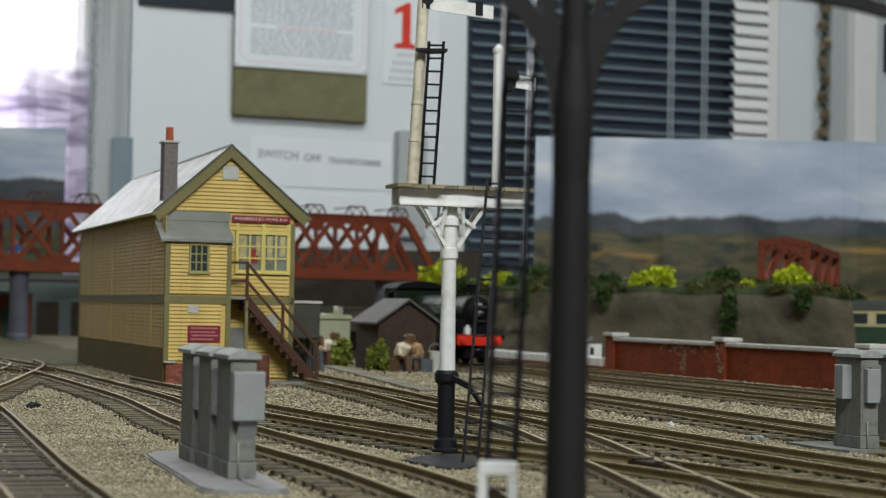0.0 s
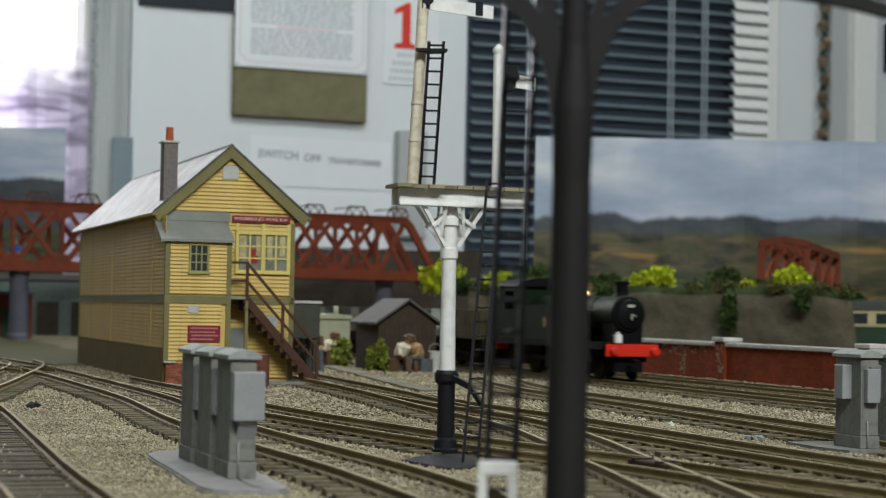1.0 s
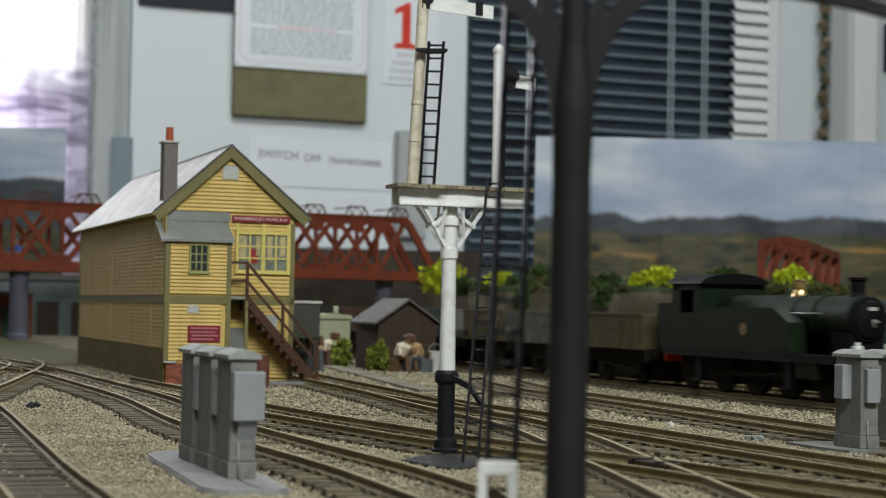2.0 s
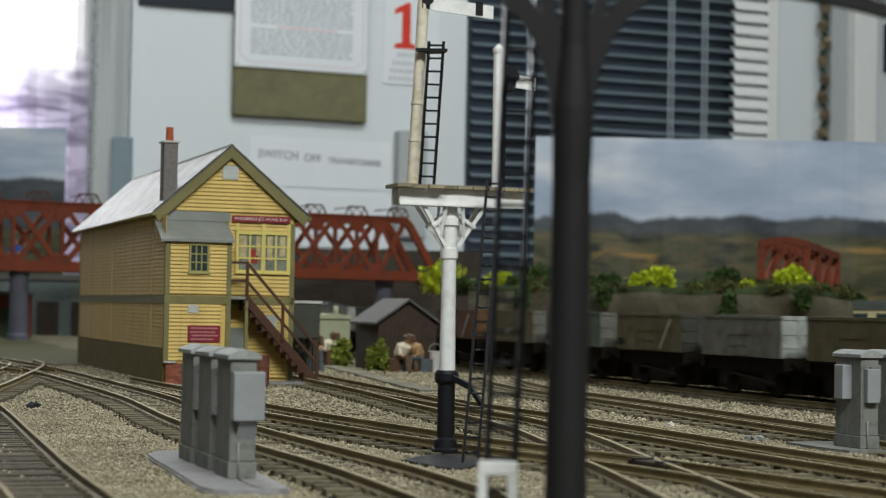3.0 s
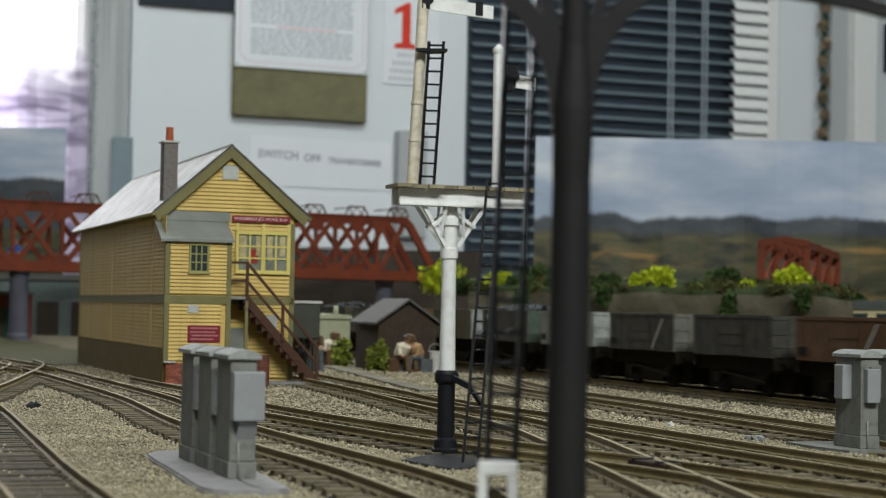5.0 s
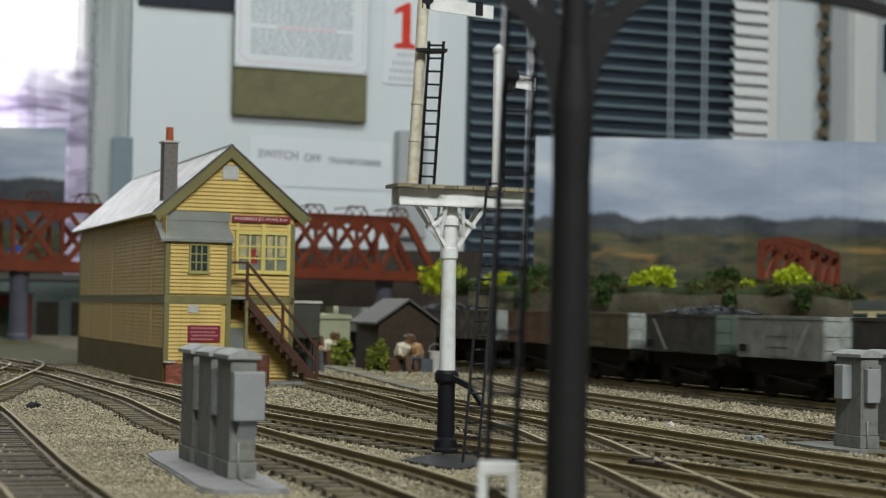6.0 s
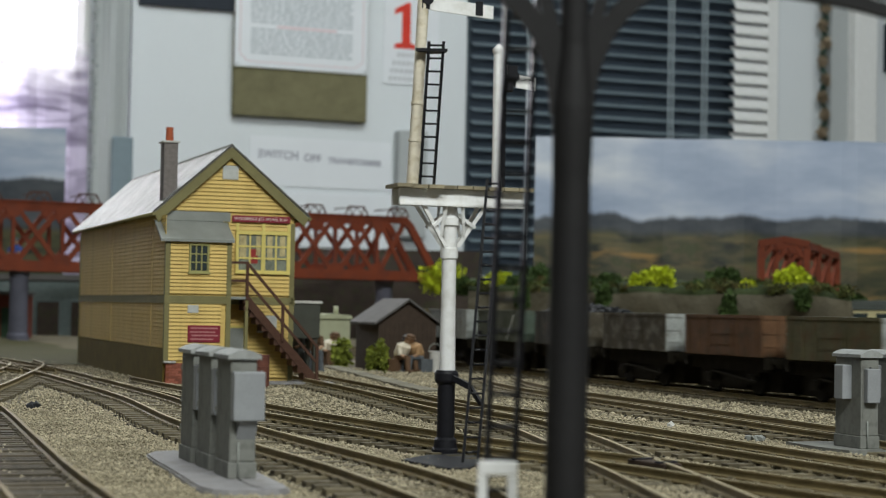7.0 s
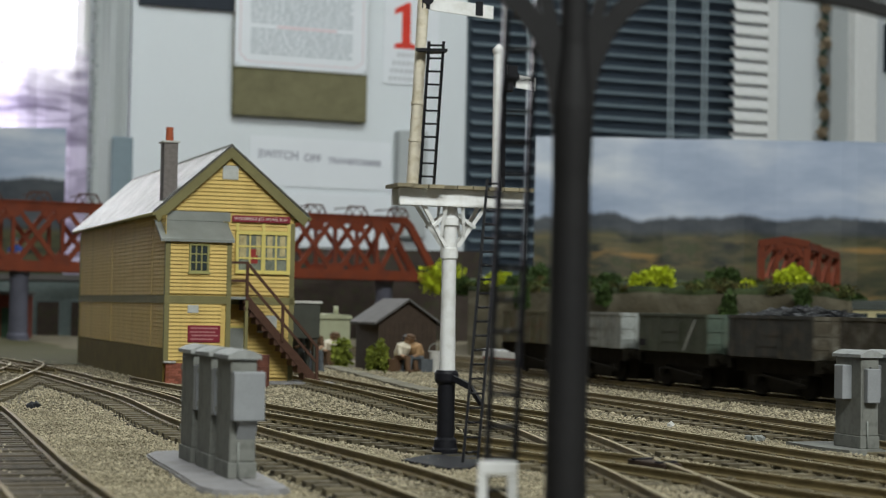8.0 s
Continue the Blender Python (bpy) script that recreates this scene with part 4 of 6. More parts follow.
def locomotive():
    """A tank engine running to +x; its front buffer beam at x = 0, z above the rail."""
    t = thing("tank_locomotive", (0, 0, 0), 0, "dark green side-tank steam locomotive with red buffer beam and brass bonnet", "locomotive")
    bm = bm_new()
    block(bm, -136, 0, -15.5, 15.5, 16.2, 17.4)
    for s in (-1, 1):
        block(bm, -136, 0, s * 15.2 - 0.4, s * 15.2 + 0.4, 14.2, 17.4)
    # solid core closes the wheel gaps, where the underside lies in deep shade
    block(bm, -134, -4, -7.2, 7.2, 3.6, 16.2)
    part("running_plate", bm, LOCO_BLACK, t)
    bm = bm_new()
    turned(bm, (-104, 0, 30.8), [(8.7, 0), (8.7, 48), (8.2, 86), (8.7, 86.2), (8.7, 99.0), (8.3, 99.6)], 28, (1, 0, 0))
    for x in (-60, -44, -30):
        turned(bm, (x, 0, 30.8), [(8.5, 0), (8.85, 0.1), (8.85, 0.7), (8.5, 0.8)], 28, (1, 0, 0))
    part("boiler", bm, LOCO_GREEN, t)
    bm = bm_new()
    turned(bm, (-18.0, 0, 30.6), [(8.6, 0), (8.6, 13.4), (8.0, 14.2), (7.1, 14.3), (6.6, 15.4), (3.0, 16.4), (0.5, 16.6)], 28, (1, 0, 0))
    block(bm, -17, -5, -7.5, 7.5, 17, 26)
    part("smokebox", bm, LOCO_BLACK, t, "matt black smokebox with dished door")
    bm = bm_new()
    tube(bm, (-1.2, 0, 30.6), (-0.5, 0, 27.8), 0.4, n=8)
    tube(bm, (-1.2, 0, 30.6), (-0.7, 2.2, 29.6), 0.35, n=8)
    part("door_handle", bm, STEEL, t)
    bm = bm_new()
    block(bm, -2.6, -1.4, -1.7, 1.7, 33.9, 35.2)
    part("number_plate", bm, PALE_STRIPE, t, "plain pale plate on the smokebox")
    bm = bm_new()
    turned(bm, (-11.5, 0, 38.4), [(4.0, 0), (3.2, 1.2), (2.7, 2.2), (2.8, 6.0), (3.5, 6.6), (3.5, 7.6), (2.6, 7.8)], 20)
    part("chimney", bm, LOCO_BLACK, t)
    bm = bm_new()
    turned(bm, (-51, 0, 38.6), [(3.4, 0), (2.7, 1.4), (2.3, 2.8), (2.4, 6.0), (2.7, 6.6), (1.4, 7.0)], 20)
    part("safety_valve_bonnet", bm, BRASS, t, "polished brass safety valve bonnet")
    for s in (-1, 1):
        bm = bm_new()
        prism(bm, [(-106, 17.4), (-34, 17.4), (-34, 29.0), (-46, 34.4), (-106, 34.4)], s * 15.2 - 0.01 if s > 0 else -15.2, s * 7.5)
        part("side_tank", bm, LOCO_GREEN, t, "dark green side tank")
        bm = bm_new()
        turned(bm, (-68, s * 15.25, 26.0), [(2.5, -0.05), (2.5, 0.1)], 18, (0, s, 0))
        part("crest", bm, CREST, t, "round gold crest")
        bm = bm_new()
        block(bm, -45, -35, min(s * 15.3, s * 15.0), max(s * 15.3, s * 15.0), 18, 19)
        part("tank_step", bm, LOCO_BLACK, t)
        bm = bm_new()
        tube(bm, (-44, s * 9.6, 32.6), (-20, s * 9.6, 32.6), 0.3, n=6)
        part("handrail", bm, STEEL, t)
        # cab side with its opening
        bm = bm_new()
        y0, y1 = (s * 15.2, s * 14.6)
        a, b = min(y0, y1), max(y0, y1)
        block(bm, -128, -106, a, b, 17.4, 32)
        block(bm, -128, -121, a, b, 32, 44)
        block(bm, -109, -103, a, b, 32, 44)
        block(bm, -128, -103, a, b, 41.5, 44.5)
        part("cab_side", bm, LOCO_GREEN, t)
    bm = bm_new()
    for x in (-127.5, -104):
        block(bm, x - 0.4, x + 0.4, -15, 15, 32, 44.5)
    part("cab_plate", bm, LOCO_GREEN, t)
    bm = bm_new()
    arc = [(15.8 * math.sin(a), 44.2 + 4.4 * (math.cos(a) - 0.02)) for a in [(-1 + 2 * i / 12) * math.pi / 2 for i in range(13)]]
    prism(bm, arc, -131, -101, "x")
    part("cab_roof", bm, LOCO_BLACK, t)
    bm = bm_new()
    prism(bm, [(-140, 17.4), (-127, 17.4), (-127, 36), (-142, 36), (-142, 30)], -14.8, 14.8)
    part("bunker", bm, LOCO_GREEN, t)
    # buffer beams, lamp, coupling
    for x in (-0.5, -137):
        bm = bm_new()
        block(bm, x - 0.8, x + 0.8, -13.4, 13.4, 11.0, 16.8, 0.2)
        part("buffer_beam", bm, BUFFER_RED, t, "bright red buffer beam")
        for y in (-10.4, 10.4):
            bm = bm_new()
            sx = 1 if x > -10 else -1
            turned(bm, (x, y, 13.6), [(1.7, 0), (1.3, 2.6), (0.7, 2.8), (0.7, 4.4), (2.0, 4.5), (2.0, 5.0), (1.4, 5.3)], 16, (sx, 0, 0))
            part("buffer", bm, BUFFER_RED if sx > 0 else LOCO_BLACK, t)
    bm = bm_new()
    block(bm, -1.5, 1.3, -9.0, -5.8, 17.2, 21.2, 0.3)
    tube(bm, (0, -7.4, 21), (0, -7.4, 22.4), 0.9, n=8)
    part("head_lamp", bm, WHITE, t, "white head lamp")
    bm = bm_new()
    beam(bm, (0, 0, 9.4), (7, 0, 9.0), 3.0, 0.9)
    part("coupling", bm, LOCO_BLACK, t)
    for x, r in ((-44, 9.2), (-69, 9.2), (-94, 9.2), (-18, 6), (-122, 6)):
        for s in (-1, 1):
            wheel(t, x, s * 8.4, r, r)
    for s in (-1, 1):
        bm = bm_new()
        beam(bm, (-98, s * 11.2, 8), (-40, s * 11.2, 8), 0.8, 2.0)
        part("coupling_rod", bm, UNDERFRAME, t)
        bm = bm_new()
        beam(bm, (-69, s * 11.8, 8), (-22, s * 11.8, 10.5), 0.7, 1.5)
        part("connecting_rod", bm, UNDERFRAME, t)
        bm = bm_new()
        block(bm, -29, -15, s * 12.4 - 3, s * 12.4 + 3, 8, 15, 0.6)
        part("cylinder", bm, UNDERFRAME, t)
        for x in (-106, -36):
            bm = bm_new()
            block(bm, x - 3, x + 3, s * 14.6 - 0.8, s * 14.6 + 0.8, 4, 5)
            block(bm, x - 2.6, x + 2.6, s * 14 - 0.3, s * 14 + 0.3, 5, 16)
            part("footstep", bm, LOCO_BLACK, t)
    return t


CREST = material("crest_gold", (0.22, 0.16, 0.07), 0.6, vary=0.3, size=2)
SPEED = 196.4      # mm in a second
TURN = -70.0       # the track's bearing, degrees


def train():
    """(thing, s of its origin at the start)."""
    out = [(locomotive(), -258.0)]
    olive = wagon_paint("olive_wagon", (0.090, 0.081, 0.040), (0.10, 0.055, 0.025))
    dark = wagon_paint("dark_wagon", (0.045, 0.044, 0.038), (0.09, 0.07, 0.05))
    grey = wagon_paint("grey_wagon", (0.13, 0.13, 0.11), (0.08, 0.06, 0.04))
    green = wagon_paint("green_grey_wagon", (0.072, 0.096, 0.074), (0.08, 0.082, 0.06))
    brown = wagon_paint("rust_brown_wagon", (0.112, 0.057, 0.028), (0.07, 0.048, 0.028))
    pale = wagon_paint("pale_grey_wagon", (0.225, 0.23, 0.21), (0.15, 0.14, 0.12))
    drab = wagon_paint("drab_green_wagon", (0.062, 0.070, 0.046), (0.07, 0.072, 0.05))
    tan = wagon_paint("mottled_wagon", (0.062, 0.052, 0.036), (0.19, 0.18, 0.145))
    # paler than the bodies: the strong light on the ends is painted in
    end = wagon_paint("worn_lit_end", (0.30, 0.315, 0.30), (0.12, 0.11, 0.09))
    plan = [("weathered olive-brown", olive, olive, 0, 0), ("patchy grey", grey, end, 0, 0), ("dull olive", olive, dark, 0, 1), ("green-grey", green, grey, 0, -1),
            ("drab olive", olive, grey, 0, 0), ("rust-brown", brown, brown, 0, 1), ("dark olive", dark, dark, 0, 0), ("dark grey", dark, grey, 0, 1),
            ("pale grey", pale, end, 0, 1), ("coal-laden dark grey", dark, green, 7, -1), ("olive-grey", olive, end, 0, 0), ("rust-brown", brown, brown, 0, 0),
            ("mottled brown", tan, end, 0, 0), ("coal-laden mottled dark", dark, tan, 11, 0), ("green-grey", drab, green, 0, 1), ("pale grey", pale, end, 0, 0), ("dark olive", olive, olive, 0, 0)]
    for k, (words, body, ends, load, stripe) in enumerate(plan):
        w = wagon(words + " steel mineral wagon in the goods train", body, ends, load, stripe)
        out.append((w, -475.0 - 80.0 * k))
    return out


def place_on_track(s):
    p = T0 + TD * s
    return at_mm(p.x, p.y, 3.0, TURN)


def motions():
    for thing_, s0 in TRAIN:
        walk(thing_, [(t, place_on_track(s0 + SPEED * t)) for t in (0.0, 2.0, 4.0, 6.0, 8.0)])


# ---- behind the tracks ----
def shed():
    t = thing("lineside_hut", (-35, 975, 0), 20.03, "small dark timber hut with grey gabled roof", "hut")
    bm = bm_new()
    prism(bm, [(0, 0), (34, 0), (34, 27), (17, 38.5), (0, 27)], 0, 42)
    part("wall", bm, TIMBER, t)
    for i in range(12):
        bm = bm_new()
        block(bm, 1 + i * 2.75, 1.4 + i * 2.75, -0.3, -0.02, 0.5, 27)
        part("cover_strip", bm, TIMBER, t)
    for s, x in ((-1, 0), (1, 34)):
        bm = bm_new()
        e = x + s * 3
        prism(bm, [(e, 25.0), (17, 38.6), (17, 40.0), (e, 26.4)], -3, 45)
        part("roof_slope", bm, ROOF_FELT, t, "grey felted roof slope")
    t = thing("lamp_hut", (-77, 1075, 0), 20.03, "pale green lamp hut with a lipped flat roof", "hut")
    bm = bm_new()
    block(bm, 0, 22, 0, 22, 0, 27, 0.4)
    part("wall", bm, PALE_GREEN, t)
    bm = bm_new()
    prism(bm, [(-1.5, 27), (23.5, 27), (22, 29.4), (11, 30.4), (0, 29.4)], -1.5, 23.5)
    part("roof", bm, PALE_GREEN, t)
    bm = bm_new()
    tube(bm, (17, 15, 29), (17, 15, 35), 1.6, n=12)
    part("vent_pipe", bm, PALE_GREEN, t)


def yard_things():
    t = thing("water_tank", (-82, 905, 0), 20.03, "grey-green water tank with a pale rim on legs", "water tank")
    bm = bm_new()
    block(bm, 0, 20, 0, 18, 18, 36, 0.4)
    part("tank", bm, TANK, t)
    bm = bm_new()
    block(bm, -1, 21, -1, 19, 36, 37.4, 0.3)
    part("rim", bm, COPING, t)
    for x in (1, 17):
        for y in (1, 15):
            bm = bm_new()
            block(bm, x, x + 2, y, y + 2, -0.4, 18)
            part("leg", bm, TANK, t)
    t = thing("ground_frame_hut", (98, 1190, 0), 20.03, "small white platelayer's box behind the wall end", "hut")
    bm = bm_new()
    block(bm, 0, 12, 0, 10, -0.4, 13, 0.3)
    part("wall", bm, WHITE, t)
    bm = bm_new()
    prism(bm, [(-1, 13), (13, 13), (6, 17)], -1, 11)
    part("roof", bm, ROOF_FELT, t)
    bm = bm_new()
    block(bm, 3, 6, -0.3, 0.1, 5, 10)
    part("window", bm, GLASS, t)


def pebble(name, at, r, mat, label, category, n, seed):
    """A few angular lumps lying together, one mesh."""
    rng = random.Random(seed)
    bm = bm_new()
    for i in range(n):
        c = Vector((rng.uniform(-1.6, 1.6) * r * (n > 1), rng.uniform(-1.6, 1.6) * r * (n > 1), r * 0.4))
        g = bmesh.ops.create_icosphere(bm, subdivisions=1, radius=r * rng.uniform(0.6, 1.1), matrix=Matrix.Translation(c))
        for v in g["verts"]:
            v.co += Vector((rng.uniform(-0.3, 0.3), rng.uniform(-0.3, 0.3), rng.uniform(-0.3, 0.2))) * r
    ob = part(name, bm, mat)
    ob.matrix_world = at_mm(*at)
    tagged(ob, label, category)


def clutter():
    pebble("clinker", (-132.5, 575, 0), 1.6, COAL, "small heap of black clinker on the ballast", "clinker", 3, 1)
    pebble("white_stone", (70.5, 538, 0), 1.7, COPING, "loose white stone between the tracks", "stone", 1, 2)
    pebble("scrap_heap", (87, 487, 0), 1.5, LEAD, "small grey scrap heap between the tracks", "scrap", 6, 3)
    d = thing("rusty_drum", (-77, 752, 0), 0, "rusty brown drum standing below the stairs", "drum")
    bm = bm_new()
    turned(bm, (0, 0, -0.3), [(3.6, 0), (3.6, 4), (3.8, 4.2), (3.6, 4.5), (3.6, 8.5), (3.8, 8.7), (3.6, 9), (3.6, 13), (3.2, 13.2)])
    part("barrel", bm, RUSTY, d)
    bm = bm_new()
    turned(bm, (0, 0, 12.9), [(3.75, 0), (3.75, 0.6), (3.0, 0.8)])
    part("lid", bm, RUSTY, d)
    p = thing("bucket", (-3.2, 962, 0), 0, "pale galvanised bucket standing beside the hut", "bucket")
    bm = bm_new()
    turned(bm, (0, 0, -0.5), [(2.6, 0), (3.5, 11), (3.8, 11.2), (3.8, 11.8), (3.3, 11.8), (2.6, 3)])
    part("pail", bm, COPING, p)
    bm = bm_new()
    arc = [(3.7 * math.cos(a), 0, 11 + 4.5 * math.sin(a)) for a in [math.pi * i / 10 for i in range(11)]]
    sweep(bm, arc, 0.4, [0.4] * 11)
    part("handle", bm, LEAD, p)
    w = thing("boarded_walkway", (0, 0, 0), 0, "grey weathered boarded walkway between the tracks", "walkway")
    a, b = Vector((-62, 1000, 0)), Vector((-4, 728, 0))
    n = 14
    for i in range(n):
        p = a.lerp(b, (i + 0.5) / n)
        bm = bm_new()
        block(bm, -9.2, 9.2, -4.5, 4.5, -0.4, 1.0 + random.uniform(-0.2, 0.2), 0.2)
        ob = part("board", bm, WALKWAY, w)
        ob.matrix_local = at_mm(p.x, p.y, 0, math.degrees(math.atan2(b.y - a.y, b.x - a.x)) + random.uniform(-1.5, 1.5))
    t = thing("crossing_timber", (47, 384, 0), -62, "dark oily timber box over the point rodding", "timber")
    bm = bm_new()
    block(bm, -7, 7, -2.4, 2.4, -0.3, 2.6, 0.3)
    part("box", bm, TIMBER, t)
    for x in (-4.5, 4.5):
        bm = bm_new()
        block(bm, x - 0.6, x + 0.6, -2.7, 2.7, 2.6, 2.95)
        part("strap", bm, BLACK, t)


RUSTY = material("rusty_drum_paint", (0.13, 0.05, 0.035), 0.8, vary=0.35, size=3)
WALKWAY = material("weathered_grey_boards", (0.19, 0.175, 0.13), 0.85, vary=0.3, size=5, fine=1, per_object=0.4)
TANK = material("tank_grey_green", (0.055, 0.058, 0.048), 0.6, vary=0.2, size=6)


def figure(at, rz, h, lean, name_label, shirt, trousers, bend=24):
    """A seated painted model figure as one plain mesh."""
    bm = bm_new()
    def paint(index):
        for f in bm.faces:
            if not f.tag:
                f.material_index, f.tag = index, True
    turned(bm, (0, 0, h * 0.3), [(1.8, 0), (2.9, h * 0.12), (3.3, h * 0.34), (1.3, h * 0.42)], 12)
    for s in (-1, 1):
        tube(bm, (s * 3.2, 0, h * 0.62), (s * 3.6, -2.4, h * 0.46), 1.1, 0.9, 8)
    paint(0)
    turned(bm, (0, -0.4, h * 0.72), [(1.1, 0), (1.7, h * 0.05), (1.9, h * 0.13), (1.5, h * 0.2), (0.4, h * 0.23)], 12)
    for s in (-1, 1):
        tube(bm, (s * 3.6, -2.4, h * 0.46), (s * 1.6, -5.4, h * 0.42), 0.8, 0.7, 8)
    paint(1)
    turned(bm, (0, -0.5, h * 0.85), [(2.5, 0), (2.6, 0.3), (1.9, 0.5), (1.7, h * 0.08), (0.5, h * 0.1)], 12)
    paint(2)
    bmesh.ops.rotate(bm, verts=bm.verts[:], cent=(0, 0, h * 0.33), matrix=Matrix.Rotation(radians(bend), 3, "X"))
    for s in (-1, 1):
        tube(bm, (s * 1.4, 0, h * 0.33), (s * 2.2, -6, h * 0.34), 1.6, 1.3, 8)
        tube(bm, (s * 2.2, -6, h * 0.36), (s * 2.6, -6.8, 0.4), 1.3, 1.0, 8)
        block(bm, s * 2.6 - 1, s * 2.6 + 1, -9, -6, -0.2, 1.2)
    block(bm, -3.8, 3.8, -1.5, 4, -0.3, h * 0.3)
    paint(2)
    bmesh.ops.rotate(bm, verts=bm.verts[:], cent=(0, 0, 0), matrix=Matrix.Rotation(radians(lean), 3, "Y"))
    bmesh.ops.scale(bm, verts=bm.verts[:], vec=(1.45, 1.35, 1.0))
    ob = part("model_figure", bm, shirt)
    ob.data.materials.append(SKIN_PAINT)
    ob.data.materials.append(trousers)
    ob.matrix_world = at_mm(*at, rz)
    tagged(ob, name_label, "figurine", "painted figures beside the hut")


SKIN_PAINT = material("flesh_paint", (0.40, 0.25, 0.16), 0.6, vary=0.2, size=2)
TROUSERS = material("brown_cloth_paint", (0.12, 0.07, 0.04), 0.7, vary=0.3, size=2)
GREY_CLOTH = material("grey_cloth_paint", (0.10, 0.11, 0.12), 0.7, vary=0.3, size=2)
BLUE_CLOTH = material("blue_cloth_paint", (0.05, 0.09, 0.30), 0.7, vary=0.3, size=2)
TAN_CLOTH = material("tan_cloth_paint", (0.36, 0.22, 0.11), 0.7, vary=0.3, size=2)


def clump_mesh(seed, rx, ry, rz, n, leaf):
    """A tuft of many small leaf flakes with an uneven outline."""
    rng = np.random.default_rng(seed)
    d = rng.normal(size=(n, 3))
    d /= np.linalg.norm(d, axis=1)[:, None]
    lump = 0.75 + 0.35 * np.sin(d[:, 0] * 4 + seed) * np.cos(d[:, 1] * 5 + d[:, 2] * 3)
    c = d * (rng.uniform(0.45, 1.0, n) ** 0.5 * lump)[:, None] * np.array([rx, ry, rz])
    c[:, 2] += rz * 0.7
    c[:, 2] = np.maximum(c[:, 2], 0.0)
    u = rng.normal(size=(n, 3)) * leaf
    w = rng.normal(size=(n, 3)) * leaf
    v = np.stack([c - u, c + w, c + u, c - w], 1).reshape(-1, 3) * MM
    f = np.arange(4 * n).reshape(-1, 4)
    return v, f


def bush(at, size, n, leaf, mat, label, seed, name="bush"):
    v, f = clump_mesh(seed, *size, n, leaf)
    me = bpy.data.meshes.new(name)
    me.from_pydata(v.tolist(), [], f.tolist())
    me.materials.append(mat)
    ob = new(name, me)
    ob.matrix_world = at_mm(*at)
    return tagged(ob, label, "bush")


def brick_wall():
    """Red brick boundary wall with pillars and pale coping, along the track."""
    p0 = Vector((101.0, 1043, 0))
    t = thing("boundary_wall", p0[:], -69.3, "red brick boundary wall with pillars and pale coping", "wall")
    L = 430.0
    bm = bm_new()
    block(bm, 0, L, 0.4, 6, -0.5, 17.5)
    part("core", bm, MORTAR, t)
    bm = bm_new()
    for x in range(0, int(L), 30):
        block(bm, x, x + 29.6, -1.4, 7.4, 17.5, 19.6, 0.3)
    part("coping", bm, COPING, t, "pale stone coping")
    for x in (0, 131, 262, 393):
        bm = bm_new()
        block(bm, x - 5, x + 5, -1.6, 7.6, -0.5, 20.0, 0.2)
        part("pillar", bm, REDBRICK, t)
        bm = bm_new()
        block(bm, x - 6.2, x + 6.2, -2.8, 8.8, 20.0, 22.2, 0.4)
        part("pillar_cap", bm, COPING, t)
    bm = bm_new()
    for r in range(13):
        for c in range(int(L / 3.2)):
            x = c * 3.2 + (1.6 if r % 2 else 0)
            y = 0.1 + random.uniform(-0.06, 0.06)
            block(bm, x, x + 2.95, y, 0.5, r * 1.34, r * 1.34 + 1.14)
    ob = part("brickwork", bm, REDBRICK_COURSE, t)
    ob["kind"] = "stuff"
    rng = random.Random(4)
    bm = bm_new()
    for k in range(46):
        x, z = (rng.uniform(84, 92), rng.uniform(2, 17)) if k < 22 else (rng.uniform(62, 118), 17 - abs(rng.gauss(0, 1.6)))
        prism(bm, [(x + rng.uniform(0.5, 1.9) * math.cos(a), z + rng.uniform(0.3, 1.0) * math.sin(a)) for a in (0, 0.9, 1.9, 3.0, 4.0, 5.2)], -0.16, 0.12)
    for k in range(26):
        x, z = rng.uniform(128, 135), rng.uniform(1, 19)
        prism(bm, [(x + rng.uniform(0.3, 1.2) * math.cos(a), z + rng.uniform(0.3, 1.0) * math.sin(a)) for a in (0, 0.9, 1.9, 3.0, 4.0, 5.2)], -1.75, -1.55)
    part("lime_stain", bm, LIME, t, "pale flaking lime stains")["kind"] = "stuff"


def white_edging():
    """Low whitewashed edging that carries on from the end of the brick wall."""
    t = thing("platform_edging", (101.0, 1043, 0), -69.3, "low whitewashed edging on a red brick course", "edging")
    for k in range(7):
        x = -12 - 27 * (k + 1)
        bm = bm_new()
        block(bm, x, x + 26.4, -1.2, 6.5, 1.6, 6.6 + random.uniform(-0.2, 0.2), 0.3)
        part("edging_stone", bm, WHITE, t)
    bm = bm_new()
    block(bm, -202, -12, -0.6, 6, -0.8, 1.6)
    part("brick_course", bm, REDBRICK, t, "red brick course under the edging")


REDBRICK_COURSE = material("red_brick_courses", (0.25, 0.046, 0.011), 0.8, vary=0.3, size=14, fine=0.8, dirt=(0.13, 0.03, 0.015), dirt_amount=0.4, per_island=0.35)


